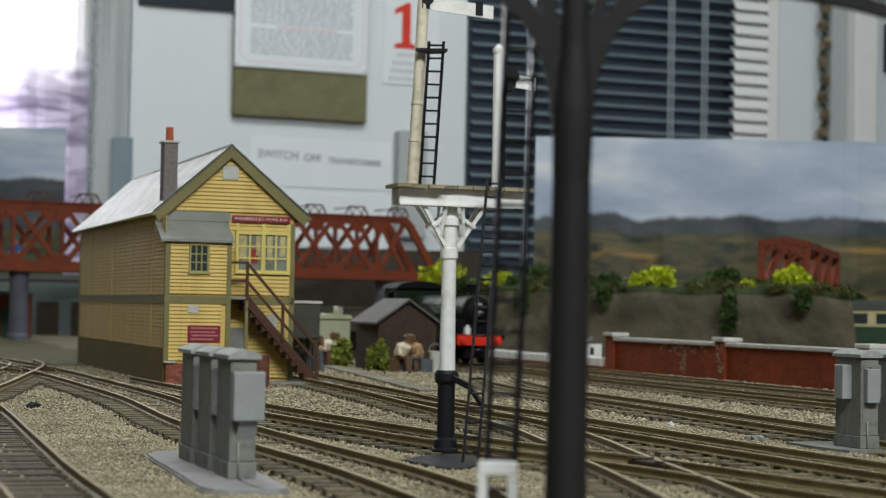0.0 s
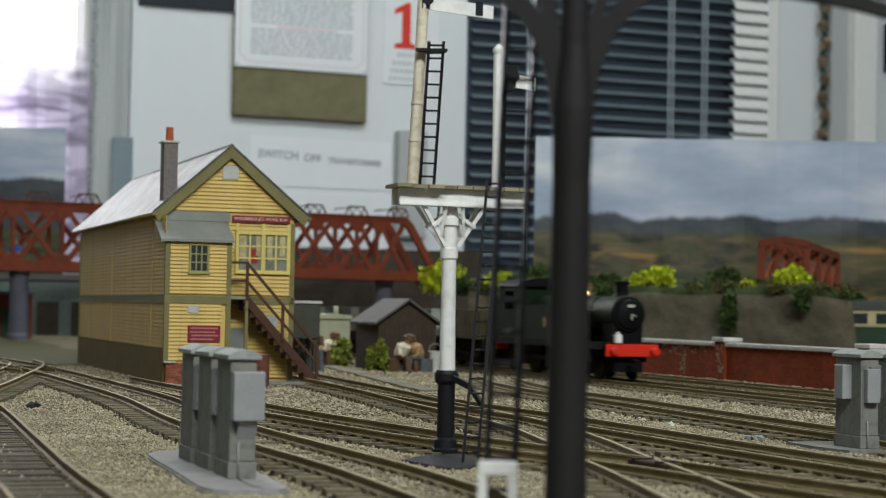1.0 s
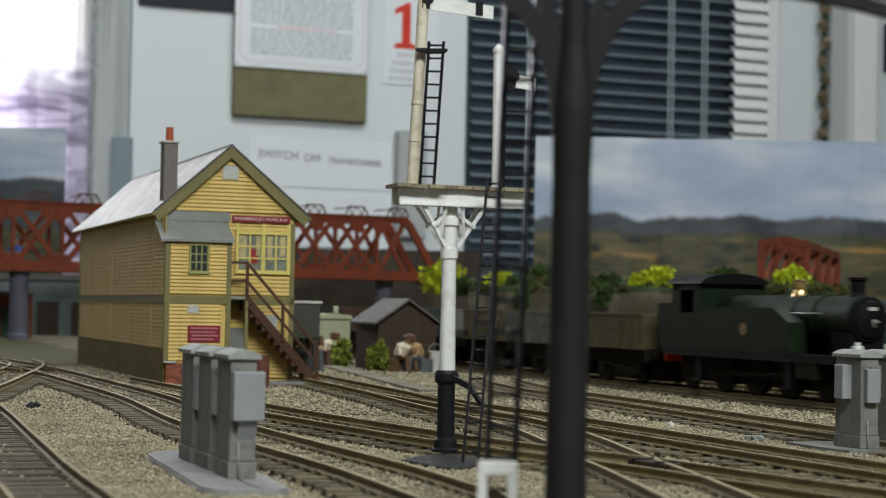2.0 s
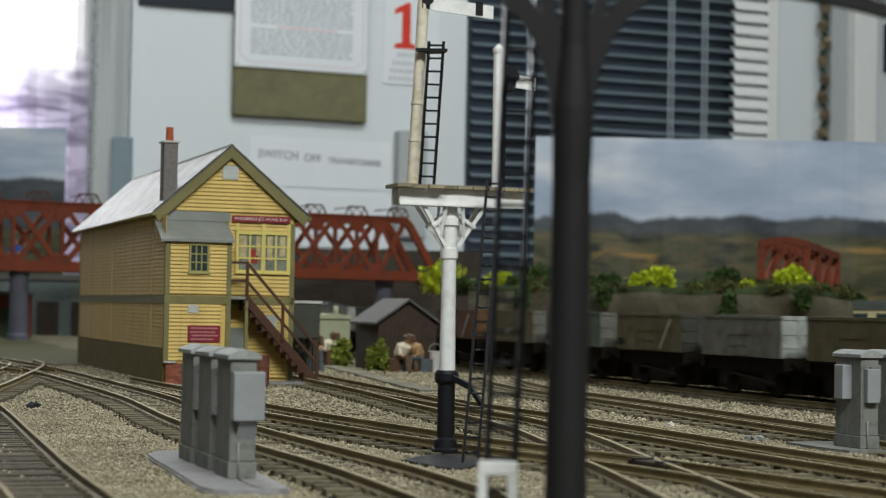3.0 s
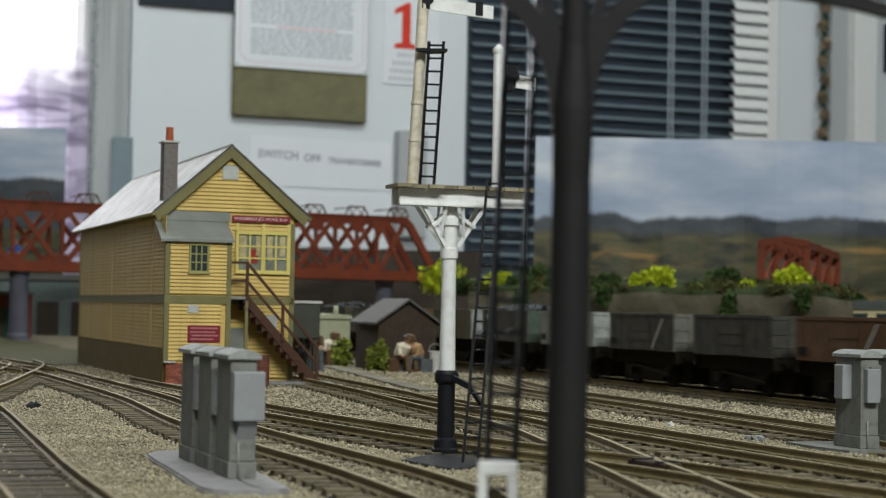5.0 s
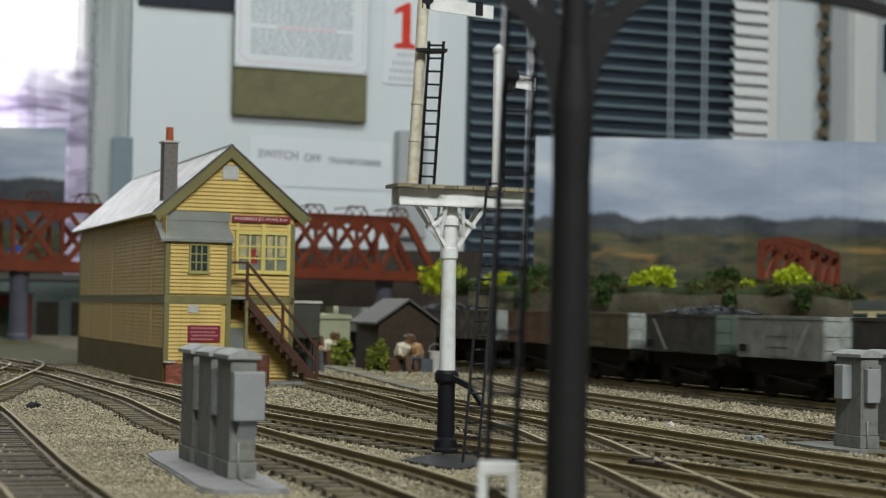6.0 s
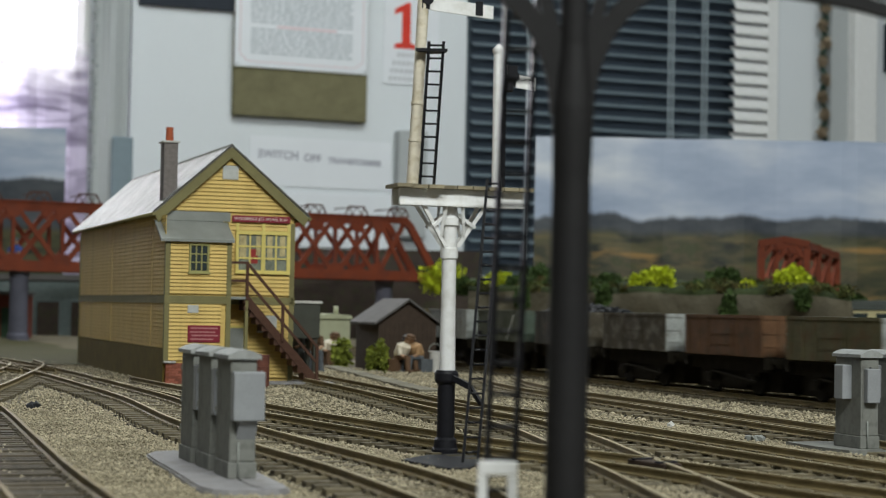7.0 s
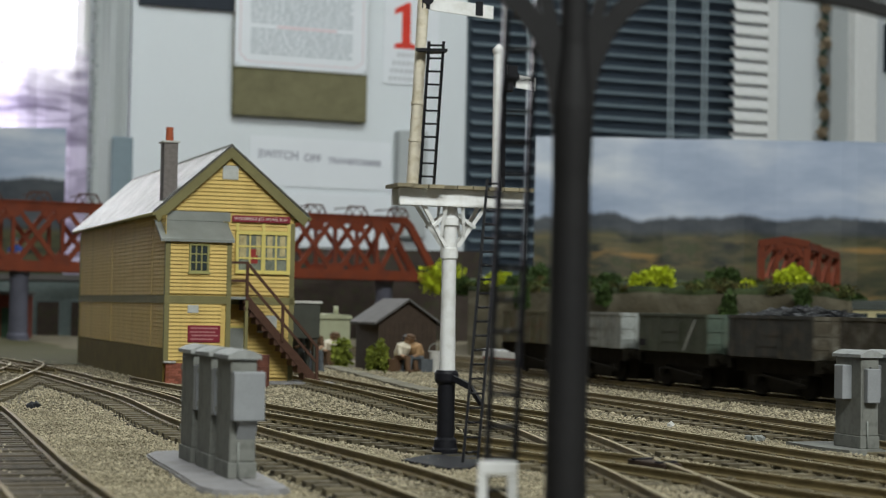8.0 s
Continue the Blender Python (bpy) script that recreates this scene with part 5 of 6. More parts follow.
def terrain():
    """The rocky bank behind the line, with its grass top."""
    bm = bm_new()
    cols, rows = 90, 14
    grid = []
    for i in range(cols + 1):
        u = i / cols
        x = 20 + 262 * u
        y = 1335 - 140 * u
        top = 52 + 3.0 * noise.noise((u * 9, 2, 0)) - 4 * max(0, u - 0.94) / 0.06
        col = []
        for j in range(rows + 1):
            w = j / rows
            bulge = 6 * noise.noise((u * 14, w * 3, 5)) + 2.5 * noise.noise((u * 50, w * 12, 1))
            col.append(bm.verts.new((x, y + 14 * w + bulge, -1 + (top + 1) * w)))
        for k in range(1, 9):
            col.append(bm.verts.new((x, y + 14 + 45 * k, top + 2.2 * k ** 0.8 + 4 * noise.noise((u * 12, k * 0.7, 9)))))
        grid.append(col)
    for a, b in zip(grid, grid[1:]):
        for k in range(len(a) - 1):
            f = bm.faces.new((a[k], b[k], b[k + 1], a[k + 1]))
            f.smooth = True
            f.material_index = 0 if k < rows - 1 else 1
    end = [bm.verts.new((v.co.x + 6, v.co.y, -1)) for v in grid[-1]]
    for k in range(len(end) - 1):
        bm.faces.new((grid[-1][k], end[k], end[k + 1], grid[-1][k + 1]))
    bmesh.ops.recalc_face_normals(bm, faces=bm.faces[:])
    ob = part("rocky_bank", bm, ROCK)
    ob.data.materials.append(GRASS)
    tagged(ob, "brown rock retaining bank with a grassy top", "bank", kind="structure")
    # dark retaining wall under the bridge
    bm = bm_new()
    prism(bm, [(-215, 1905), (36, 1880), (36, 1960), (-215, 1985)], -1, 66, "z")
    tagged(part("retaining_wall", bm, DARKWALL), "dark brown retaining wall below the bridge", "retaining wall", kind="structure")
    # plain block added for the dark band of low hill behind the bridge
    bm = bm_new()
    prism(bm, [(-190, 1988), (44, 1966), (44, 2000), (-190, 2022)], -1, 99, "z")
    tagged(part("rear_wall", bm, DARKWALL), "plain dark block standing in for the low dark hill behind the bridge", "retaining wall", kind="structure")
    for i, (x, y, z, s, m) in enumerate([(160, 1300, 51, 15, 1), (147, 1305, 51, 11, 1), (250, 1258, 50, 15, 1), (253, 1262, 58, 10, 1), (222, 1272, 50, 8, 1), (60, 1345, 51, 13, 2), (44, 1365, 51, 12, 1),
                                         (85, 1350, 51, 11, 0), (110, 1345, 52, 12, 0), (190, 1300, 51, 10, 0), (208, 1295, 50, 9, 0), (275, 1262, 48, 10, 0), (235, 1280, 50, 10, 0), (130, 1370, 53, 14, 0), (15, 1370, 48, 14, 0),
                                         (0, 1690, 50, 24, 1), (-20, 1890, 62, 18, 0), (300, 1280, 42, 12, 0), (175, 1420, 57, 16, 0), (225, 1400, 57, 17, 0), (280, 1390, 57, 16, 0), (80, 1450, 57, 18, 0)]):
        mat = (LEAF, GORSE, LEAF)[m]
        words = "bright yellow flowering gorse bush on the bank" if m == 1 else "dark green scrub bush on the bank"
        bush((x, y, z - 2), (s, s * 0.8, s * (0.85 if m == 1 else 0.6)), 1500, 0.65 + s * 0.02, mat, words, 40 + i)
    rng = np.random.default_rng(77)
    vs, fs, n0 = [], [], 0
    for k in range(150):
        u = rng.uniform(0, 1)
        back = rng.uniform(0, 1) ** 1.6 * 150
        sz = rng.uniform(2.5, 7.0)
        v, f = clump_mesh(300 + k, sz * 1.5, sz, sz * 0.8, 90, 0.75)
        vs.append(v + np.array([20 + 262 * u, 1335 - 140 * u + 12 + back, 50.5 + back * 0.045 - rng.uniform(0, 3)]) * MM)
        fs.append(f + n0)
        n0 += len(v)
    me = bpy.data.meshes.new("scrub")
    me.from_pydata(np.concatenate(vs).tolist(), [], np.concatenate(fs).tolist())
    me.materials.append(SCRUB)
    tagged(new("scrub", me), "straggling dark green and olive scrub on the bank top", "scrub", kind="stuff")
    for i, (x, y, z0, w, h) in enumerate([(202, 1238, 22, 7, 30), (249, 1216, 38, 7, 16), (118, 1286, 40, 6, 16), (60, 1316, 36, 6, 18)]):
        bush((x, y - 4, z0), (w, 5, h * 0.6), 500, 1.3, LEAF, "trailing ivy on the rock face", 90 + i, "ivy")
    bush((-83, 912, 36.8), (4.5, 3, 4), 300, 0.8, BRIGHT, "bright green tuft growing on the tank", 140, "weeds")
    for i, (x, y, w, h, m) in enumerate([(-38, 968, 3.5, 8, 0), (-57, 1005, 7, 11, 1), (-62, 1068, 5, 10, 0), (-33, 964, 3.5, 11, 1), (-30, 957, 3, 5, 0)]):
        bush((x, y, 0), (w, w, h), 420, 0.9, MOSS, "overgrown green weeds beside the hut", 120 + i, "weeds")


BRIGHT = material("lime_green_tuft", (0.22, 0.36, 0.03), 0.9, vary=0.4, size=4, fine=1, per_island=0.6)
MOSS = material("bright_weeds", (0.17, 0.20, 0.03), 0.9, vary=0.4, size=6, fine=1, per_island=0.7)


def truss_bridge(at, rz, length, height, pitch, label):
    """A pair of cross-braced trusses with a deck; x runs along the bridge, z from the deck's underside."""
    t = thing("truss_bridge", at, rz, label, "railway bridge")
    nodes = [length - 35 - pitch * 0.73 - pitch * k for k in range(int((length - 60) / pitch))][::-1]
    for y in (0, 48):
        tr = new("truss")
        tr.parent = t
        bm = bm_new()
        block(bm, 0, length, y - 2.5, y + 2.5, 0, 9.5)
        block(bm, 0, length, y - 4.0, y + 4.0, 0, 1.6)
        part("bottom_chord", bm, RUST, tr)
        bm = bm_new()
        block(bm, 0, length - 36, y - 2, y + 2, height - 7, height - 0.8)
        block(bm, 0, length - 36, y - 3.4, y + 3.4, height - 1.2, height)
        part("top_chord", bm, RUST, tr)
        bm = bm_new()
        sweep(bm, [(length - 44, y, height - 3.5), (length - 37, y, height - 4.2), (length - 32, y, height - 9), (length - 2, y, 6)], 4.4, [7, 7.4, 7.4, 6.5])
        part("end_post", bm, RUST, tr)
        ends = nodes + [length - 35]
        for i, x in enumerate(nodes):
            nxt = ends[i + 1]
            bm = bm_new()
            beam(bm, (x, y, 6), (x, y, height - 4), 3, 4.2)
            part("post", bm, RUST, tr)
            for z0, z1, w in ((6, height - 5, 5.0), (height - 5, 6, 4.2)):
                bm = bm_new()
                beam(bm, (x + 2, y + (0.8 if z0 == 6 else -0.8), z0), (nxt - 2, y + (0.8 if z0 == 6 else -0.8), z1), 2.0, w)
                part("brace", bm, RUST, tr)
            for z0, z1 in ((height - 6, height - 15), (9, 16)):
                bm = bm_new()
                prism(bm, [(x - 9, z0), (x + 9, z0), (x + 4, z1), (x - 4, z1)], y - 2.6, y - 2.0)
                part("gusset_plate", bm, RUST, tr)
    bm = bm_new()
    block(bm, 0, length, 2, 46, 1, 5)
    part("deck", bm, RUST, t)
    # small lattice frames standing over the top chords
    for x in [n + pitch / 2 for n in nodes]:
        bm = bm_new()
        beam(bm, (x - 8, 0, height + 8), (x + 8, 0, height + 8), 1.2, 1.6)
        beam(bm, (x - 12, 0, height), (x - 8, 0, height + 8), 1.0, 1.3)
        beam(bm, (x + 8, 0, height + 8), (x + 12, 0, height), 1.0, 1.3)
        zig = [(-8, 8), (-5, 0), (0, 8), (5, 0), (8, 8)]
        for (u0, z0), (u1, z1) in zip(zig, zig[1:]):
            beam(bm, (x + u0, 0, height + z0), (x + u1, 0, height + z1), 0.8, 0.9)
        beam(bm, (x - 3, 0, height + 7.6), (x - 3, 48, height + 7.6), 1.0, 1.0)
        part("portal_frame", bm, BRIDGE_DARK, t)
    return t


def portal_bridge():
    """An open braced bridge end that runs back towards the painted hills."""
    t = thing("truss_bridge", (0, 0, 0), 0, "rust-red truss bridge portal beyond the bank", "railway bridge")
    x0, x1, y0, y1 = 259, 296, 1426, 1680
    back = 378 - x1
    for x in (x0, x1):
        for k in range(4):
            f = k / 3
            bm = bm_new()
            beam(bm, (x + back * f, y0 + (y1 - y0) * f, 40), (x + back * f, y0 + (y1 - y0) * f, 89), 5.5, 5.5)
            part("post", bm, RUST, t)
        bm = bm_new()
        beam(bm, (x, y0, 91), (x + back, y1, 91), 5, 6)
        part("top_chord", bm, RUST, t)
        for k in range(3):
            f, g = k / 3, (k + 1) / 3
            bm = bm_new()
            beam(bm, (x + back * f, y0 + (y1 - y0) * f, 50), (x + back * g, y0 + (y1 - y0) * g, 88), 3, 3.5)
            part("brace", bm, RUST, t)
    for k in range(4):
        f = k / 3
        bm = bm_new()
        c = Vector((back * f, (y1 - y0) * f, 0))
        beam(bm, Vector((x0 - 2, y0, 92)) + c, Vector(((x0 + x1) / 2, y0, 95.5)) + c, 5, 5.5)
        beam(bm, Vector(((x0 + x1) / 2, y0, 95.5)) + c, Vector((x1 + 2, y0, 92)) + c, 5, 5.5)
        beam(bm, Vector((x0, y0, 78)) + c, Vector((x0 + 9, y0, 90)) + c, 3, 3.5)
        beam(bm, Vector((x1, y0, 78)) + c, Vector((x1 - 9, y0, 90)) + c, 3, 3.5)
        part("portal", bm, RUST, t)
    return t


BRIDGE_DARK = material("bridge_dark", (0.08, 0.04, 0.03), 0.7, vary=0.3, size=8)
PIER = material("pier_iron", (0.10, 0.10, 0.13), 0.7, vary=0.25, size=14)
TEAL = material("far_teal_wall", (0.155, 0.195, 0.195), 0.8, vary=0.35, size=30, fine=4)
FARRED = material("far_red_boards", (0.17, 0.05, 0.035), 0.8, vary=0.3, size=12)
COACH_GREEN = material("coach_green", (0.03, 0.06, 0.035), 0.5, vary=0.2, size=8)
COACH_ROOF = material("coach_roof", (0.018, 0.022, 0.016), 0.7, vary=0.2, size=8)
COACH_CREAM = material("coach_cream", (0.52, 0.46, 0.26), 0.5, vary=0.15, size=8)


def cinder_yard():
    """A thin uneven spread of dark cinders and turf beyond the signal box."""
    bm = bm_new()
    grid = []
    for j in range(31):
        row = []
        for i in range(41):
            x, y = -690 + 14.5 * i, 960 + 28 * j
            edge = min(1, max(0, (-(x + 0.36 * (y - 960)) - 130 + 30 * noise.noise((x * 0.02, y * 0.02, 4))) / 40))
            row.append(bm.verts.new((x, y, -1.6 + 2.0 * edge + 0.5 * noise.noise((x * 0.08, y * 0.08, 7)))))
        grid.append(row)
    for a, b in zip(grid, grid[1:]):
        for k in range(40):
            bm.faces.new((a[k], a[k + 1], b[k + 1], b[k])).smooth = True
    tagged(part("cinder_ground", bm, CINDER), "dark olive cinder ground of the yard", "ground", kind="structure")


CINDER = material("cinder_turf", (0.060, 0.054, 0.024), 0.95, vary=0.4, size=40, fine=2, bump=0.5, dirt=(0.05, 0.06, 0.02), dirt_amount=0.6)


def far_layout():
    cinder_yard()
    truss_bridge((-560, 1465, 61), 27, 623, 63, 44.5, "long rust-red truss railway bridge with a sloping end post")
    portal_bridge()
    for x, y, z in ((-379, 1570, 61), (-215, 1668, 61), (-58, 1742, 61)):
        p = thing("bridge_pier", (x, y, 0), 0, "dark iron bridge pier on a footing", "bridge pier")
        bm = bm_new()
        turned(bm, (0, 0, 0), [(10, -1), (10, 4), (8.4, 6), (8.2, z - 6), (9, z - 4), (9, z)], 16)
        part("column", bm, PIER, p)
    # buildings under the left bridge
    b = thing("goods_shed", (-620, 1800, 0), 0, "low teal-grey goods building beyond the bridge", "building")
    bm = bm_new()
    block(bm, 0, 330, 0, 80, -1, 56, 1)
    part("wall", bm, TEAL, b)
    bm = bm_new()
    prism(bm, [(-4, 56), (334, 56), (320, 62), (10, 62)], -4, 84)
    part("roof", bm, ROOF_FELT, b)
    for x in (170, 205, 240):
        bm = bm_new()
        block(bm, x, x + 22, -1.5, 0.5, -1, 34)
        part("arch_door", bm, DARKWALL, b)
    b = thing("red_shed", (-420, 1650, 0), 0, "small red boarded shed with a green door", "shed")
    bm = bm_new()
    block(bm, 0, 28, 0, 30, -1, 40)
    part("wall", bm, FARRED, b)
    bm = bm_new()
    block(bm, 6, 17, -1, 0.5, -1, 28)
    part("door", bm, COACH_GREEN, b)
    bm = bm_new()
    block(bm, -2, 30, -2, 32, 40, 43)
    part("roof", bm, ROOF_FELT, b)
    # coach standing at the far side
    c = thing("passenger_coach", (286, 1262, 0), -20, "cream and green passenger coach beyond the bank", "coach")
    bm = bm_new()
    block(bm, 0, 230, 0, 30, 14, 27, 0.5)
    part("lower_body", bm, COACH_GREEN, c)
    bm = bm_new()
    block(bm, 0, 230, 0.1, 29.9, 27, 39, 0.5)
    part("upper_body", bm, COACH_CREAM, c)
    for i in range(12):
        bm = bm_new()
        block(bm, 8 + i * 18, 20 + i * 18, -0.3, 0.3, 29, 36.5)
        part("window", bm, GLASS, c)
    bm = bm_new()
    prism(bm, [(-1, 39), (31, 39), (26, 44), (15, 46), (4, 44)], -1, 231, "x")
    part("roof", bm, COACH_ROOF, c)
    bm = bm_new()
    block(bm, 4, 226, 4, 26, 6, 14)
    part("underframe", bm, UNDERFRAME, c)
    for x in (18, 44, 186, 212):
        for y in (6, 24):
            wheel(c, x, y, 6.4, 6.4)


def backscene_material(name, left):
    """A printed landscape: grey clouded sky, a dark ridge, mottled fields; z in metres up the sheet."""
    m = bpy.data.materials.new(name)
    m.use_nodes = True
    nt = m.node_tree
    b = nt.nodes["Principled BSDF"]
    b.inputs["Roughness"].default_value = 0.45
    co = nt.nodes.new("ShaderNodeTexCoord")
    sep = nt.nodes.new("ShaderNodeSeparateXYZ")
    nt.links.new(co.outputs["Object"], sep.inputs[0])

    def tex(sx, sz, detail):
        mp = nt.nodes.new("ShaderNodeMapping")
        mp.inputs["Scale"].default_value = (sx, 1, sz)
        n = nt.nodes.new("ShaderNodeTexNoise")
        n.inputs["Scale"].default_value, n.inputs["Detail"].default_value = 1.0, detail
        nt.links.new(co.outputs["Object"], mp.inputs[0])
        nt.links.new(mp.outputs[0], n.inputs["Vector"])
        return n.outputs["Fac"]

    def ramp(fac, stops):
        r = nt.nodes.new("ShaderNodeValToRGB")
        r.color_ramp.elements[0].position, r.color_ramp.elements[0].color = stops[0][0], (*stops[0][1], 1)
        r.color_ramp.elements[1].position, r.color_ramp.elements[1].color = stops[-1][0], (*stops[-1][1], 1)
        for p, c in stops[1:-1]:
            r.color_ramp.elements.new(p).color = (*c, 1)
        nt.links.new(fac, r.inputs[0])
        return r.outputs[0]

    def mixed(fac, a, c):
        x = nt.nodes.new("ShaderNodeMix")
        x.data_type = "RGBA"
        nt.links.new(fac, x.inputs[0])
        nt.links.new(a, x.inputs[6])
        nt.links.new(c, x.inputs[7])
        return x.outputs[2]

    def step(height, wobble, soft):
        """1 above an uneven line at that height."""
        n = tex(14, 0.1, 5)
        ad = nt.nodes.new("ShaderNodeMath")
        ad.operation = "MULTIPLY_ADD"
        nt.links.new(n, ad.inputs[0])
        ad.inputs[1].default_value = -wobble
        nt.links.new(sep.outputs[2], ad.inputs[2])
        mr = nt.nodes.new("ShaderNodeMapRange")
        mr.inputs[1].default_value, mr.inputs[2].default_value = height - soft, height + soft
        nt.links.new(ad.outputs[0], mr.inputs[0])
        return mr.outputs[0]

    sky_c = ramp(tex(7, 22, 5), [(0.30, (0.32, 0.40, 0.55)), (0.46, (0.48, 0.56, 0.70)), (0.66, (0.84, 0.87, 0.91))])
    ridge = ramp(tex(40, 60, 4), [(0.3, (0.035, 0.045, 0.06)), (0.7, (0.09, 0.10, 0.11))])
    hedges = ramp(tex(34, 70, 6), [(0.36, (0.016, 0.02, 0.012)), (0.46, (0.055, 0.055, 0.024)), (0.54, (0.105, 0.085, 0.04)), (0.62, (0.06, 0.07, 0.022)), (0.7, (0.13, 0.09, 0.045))])
    crops = ramp(tex(9, 75, 2), [(0.34, (0.035, 0.04, 0.02)), (0.5, (0.085, 0.085, 0.035)), (0.6, (0.15, 0.12, 0.05)), (0.68, (0.34, 0.20, 0.06))])
    fields = mixed(ramp(tex(16, 55, 4), [(0.46, (0, 0, 0)), (0.56, (1, 1, 1))]), hedges, crops)
    lower = mixed(step(0.103, 0.02, 0.004), fields, ridge)
    out = mixed(step(0.112 if not left else 0.15, 0.034, 0.0025), lower, sky_c)
    dim = nt.nodes.new("ShaderNodeMix")
    dim.data_type, dim.blend_type = "RGBA", "MULTIPLY"
    dim.inputs[0].default_value = 1.0
    nt.links.new(out, dim.inputs[6])
    dim.inputs[7].default_value = (0.78, 0.78, 0.78, 1) if left else (0.84, 0.84, 0.86, 1)
    nt.links.new(dim.outputs[2], b.inputs["Base Color"])
    return m


def backscene():
    bm = bm_new()
    n = 40
    front = []
    for i in range(n + 1):
        x = 90 + 640 * i / n
        y = 1736 + 3 * math.sin(i * 0.9)
        front.append((x, y))
    out = front + [(x, y + 1.5) for x, y in front[::-1]]
    prism(bm, out, 0, 207, "z")
    tagged(part("backdrop", bm, backscene_material("landscape_print", False)), "printed landscape sheet with grey clouds and dark hills", "backscene", kind="structure")
    bm = bm_new()
    block(bm, -640, -411, 1895, 1897, 0, 222)
    block(bm, -360, -352, 1893, 1895, 0, 2)
    tagged(part("backdrop", bm, backscene_material("landscape_print_far", True)), "printed landscape sheet with misty hills", "backscene", kind="structure")


# ---- end wall of the room ----
def wall_thing(name, y, label, category):
    """A thing on the end wall; x along the wall, -y into the room."""
    ob = thing(name, (0, 0, 0), 0, label, category)
    ob.matrix_world = WALL @ at_mm(0, y, 0)
    return ob


def film_material():
    """Crumpled plastic film lit from behind."""
    m = bpy.data.materials.new("plastic_film")
    m.use_nodes = True
    nt = m.node_tree
    nt.nodes.remove(nt.nodes["Principled BSDF"])
    co = nt.nodes.new("ShaderNodeTexCoord")
    mp = nt.nodes.new("ShaderNodeMapping")
    mp.inputs["Scale"].default_value = (9, 9, 34)
    n = nt.nodes.new("ShaderNodeTexNoise")
    n.inputs["Scale"].default_value, n.inputs["Detail"].default_value = 1.0, 4
    n.inputs["Distortion"].default_value = 1.5
    nt.links.new(co.outputs["Object"], mp.inputs[0])
    nt.links.new(mp.outputs[0], n.inputs["Vector"])
    # the film's wavy reflections are put in as streaks of lilac tone
    r = nt.nodes.new("ShaderNodeValToRGB")
    r.color_ramp.elements[0].position, r.color_ramp.elements[0].color = 0.30, (0.27, 0.235, 0.33, 1)
    r.color_ramp.elements[1].position, r.color_ramp.elements[1].color = 0.60, (0.70, 0.66, 0.76, 1)
    nt.links.new(n.outputs["Fac"], r.inputs[0])
    d, tr, mx = nt.nodes.new("ShaderNodeBsdfDiffuse"), nt.nodes.new("ShaderNodeBsdfTranslucent"), nt.nodes.new("ShaderNodeMixShader")
    nt.links.new(r.outputs[0], d.inputs[0])
    nt.links.new(r.outputs[0], tr.inputs[0])
    mx.inputs[0].default_value = 0.6
    nt.links.new(d.outputs[0], mx.inputs[1])
    nt.links.new(tr.outputs[0], mx.inputs[2])
    # fades to clear towards its top, standing in for the window's glare
    sep = nt.nodes.new("ShaderNodeSeparateXYZ")
    nt.links.new(co.outputs["Object"], sep.inputs[0])
    mr = nt.nodes.new("ShaderNodeMapRange")
    mr.inputs[1].default_value, mr.inputs[2].default_value = 0.33, 0.44
    nt.links.new(sep.outputs[2], mr.inputs[0])
    thin = nt.nodes.new("ShaderNodeMath")
    thin.operation = "MULTIPLY_ADD"
    nt.links.new(n.outputs["Fac"], thin.inputs[0])
    thin.inputs[1].default_value = 0.5
    nt.links.new(mr.outputs[0], thin.inputs[2])
    off = nt.nodes.new("ShaderNodeMath")
    off.operation, off.use_clamp = "SUBTRACT", True
    nt.links.new(thin.outputs[0], off.inputs[0])
    off.inputs[1].default_value = 0.28
    clear, mx2 = nt.nodes.new("ShaderNodeBsdfTransparent"), nt.nodes.new("ShaderNodeMixShader")
    nt.links.new(off.outputs[0], mx2.inputs[0])
    nt.links.new(mx.outputs[0], mx2.inputs[1])
    nt.links.new(clear.outputs[0], mx2.inputs[2])
    nt.links.new(mx2.outputs[0], nt.nodes["Material Output"].inputs[0])
    return m


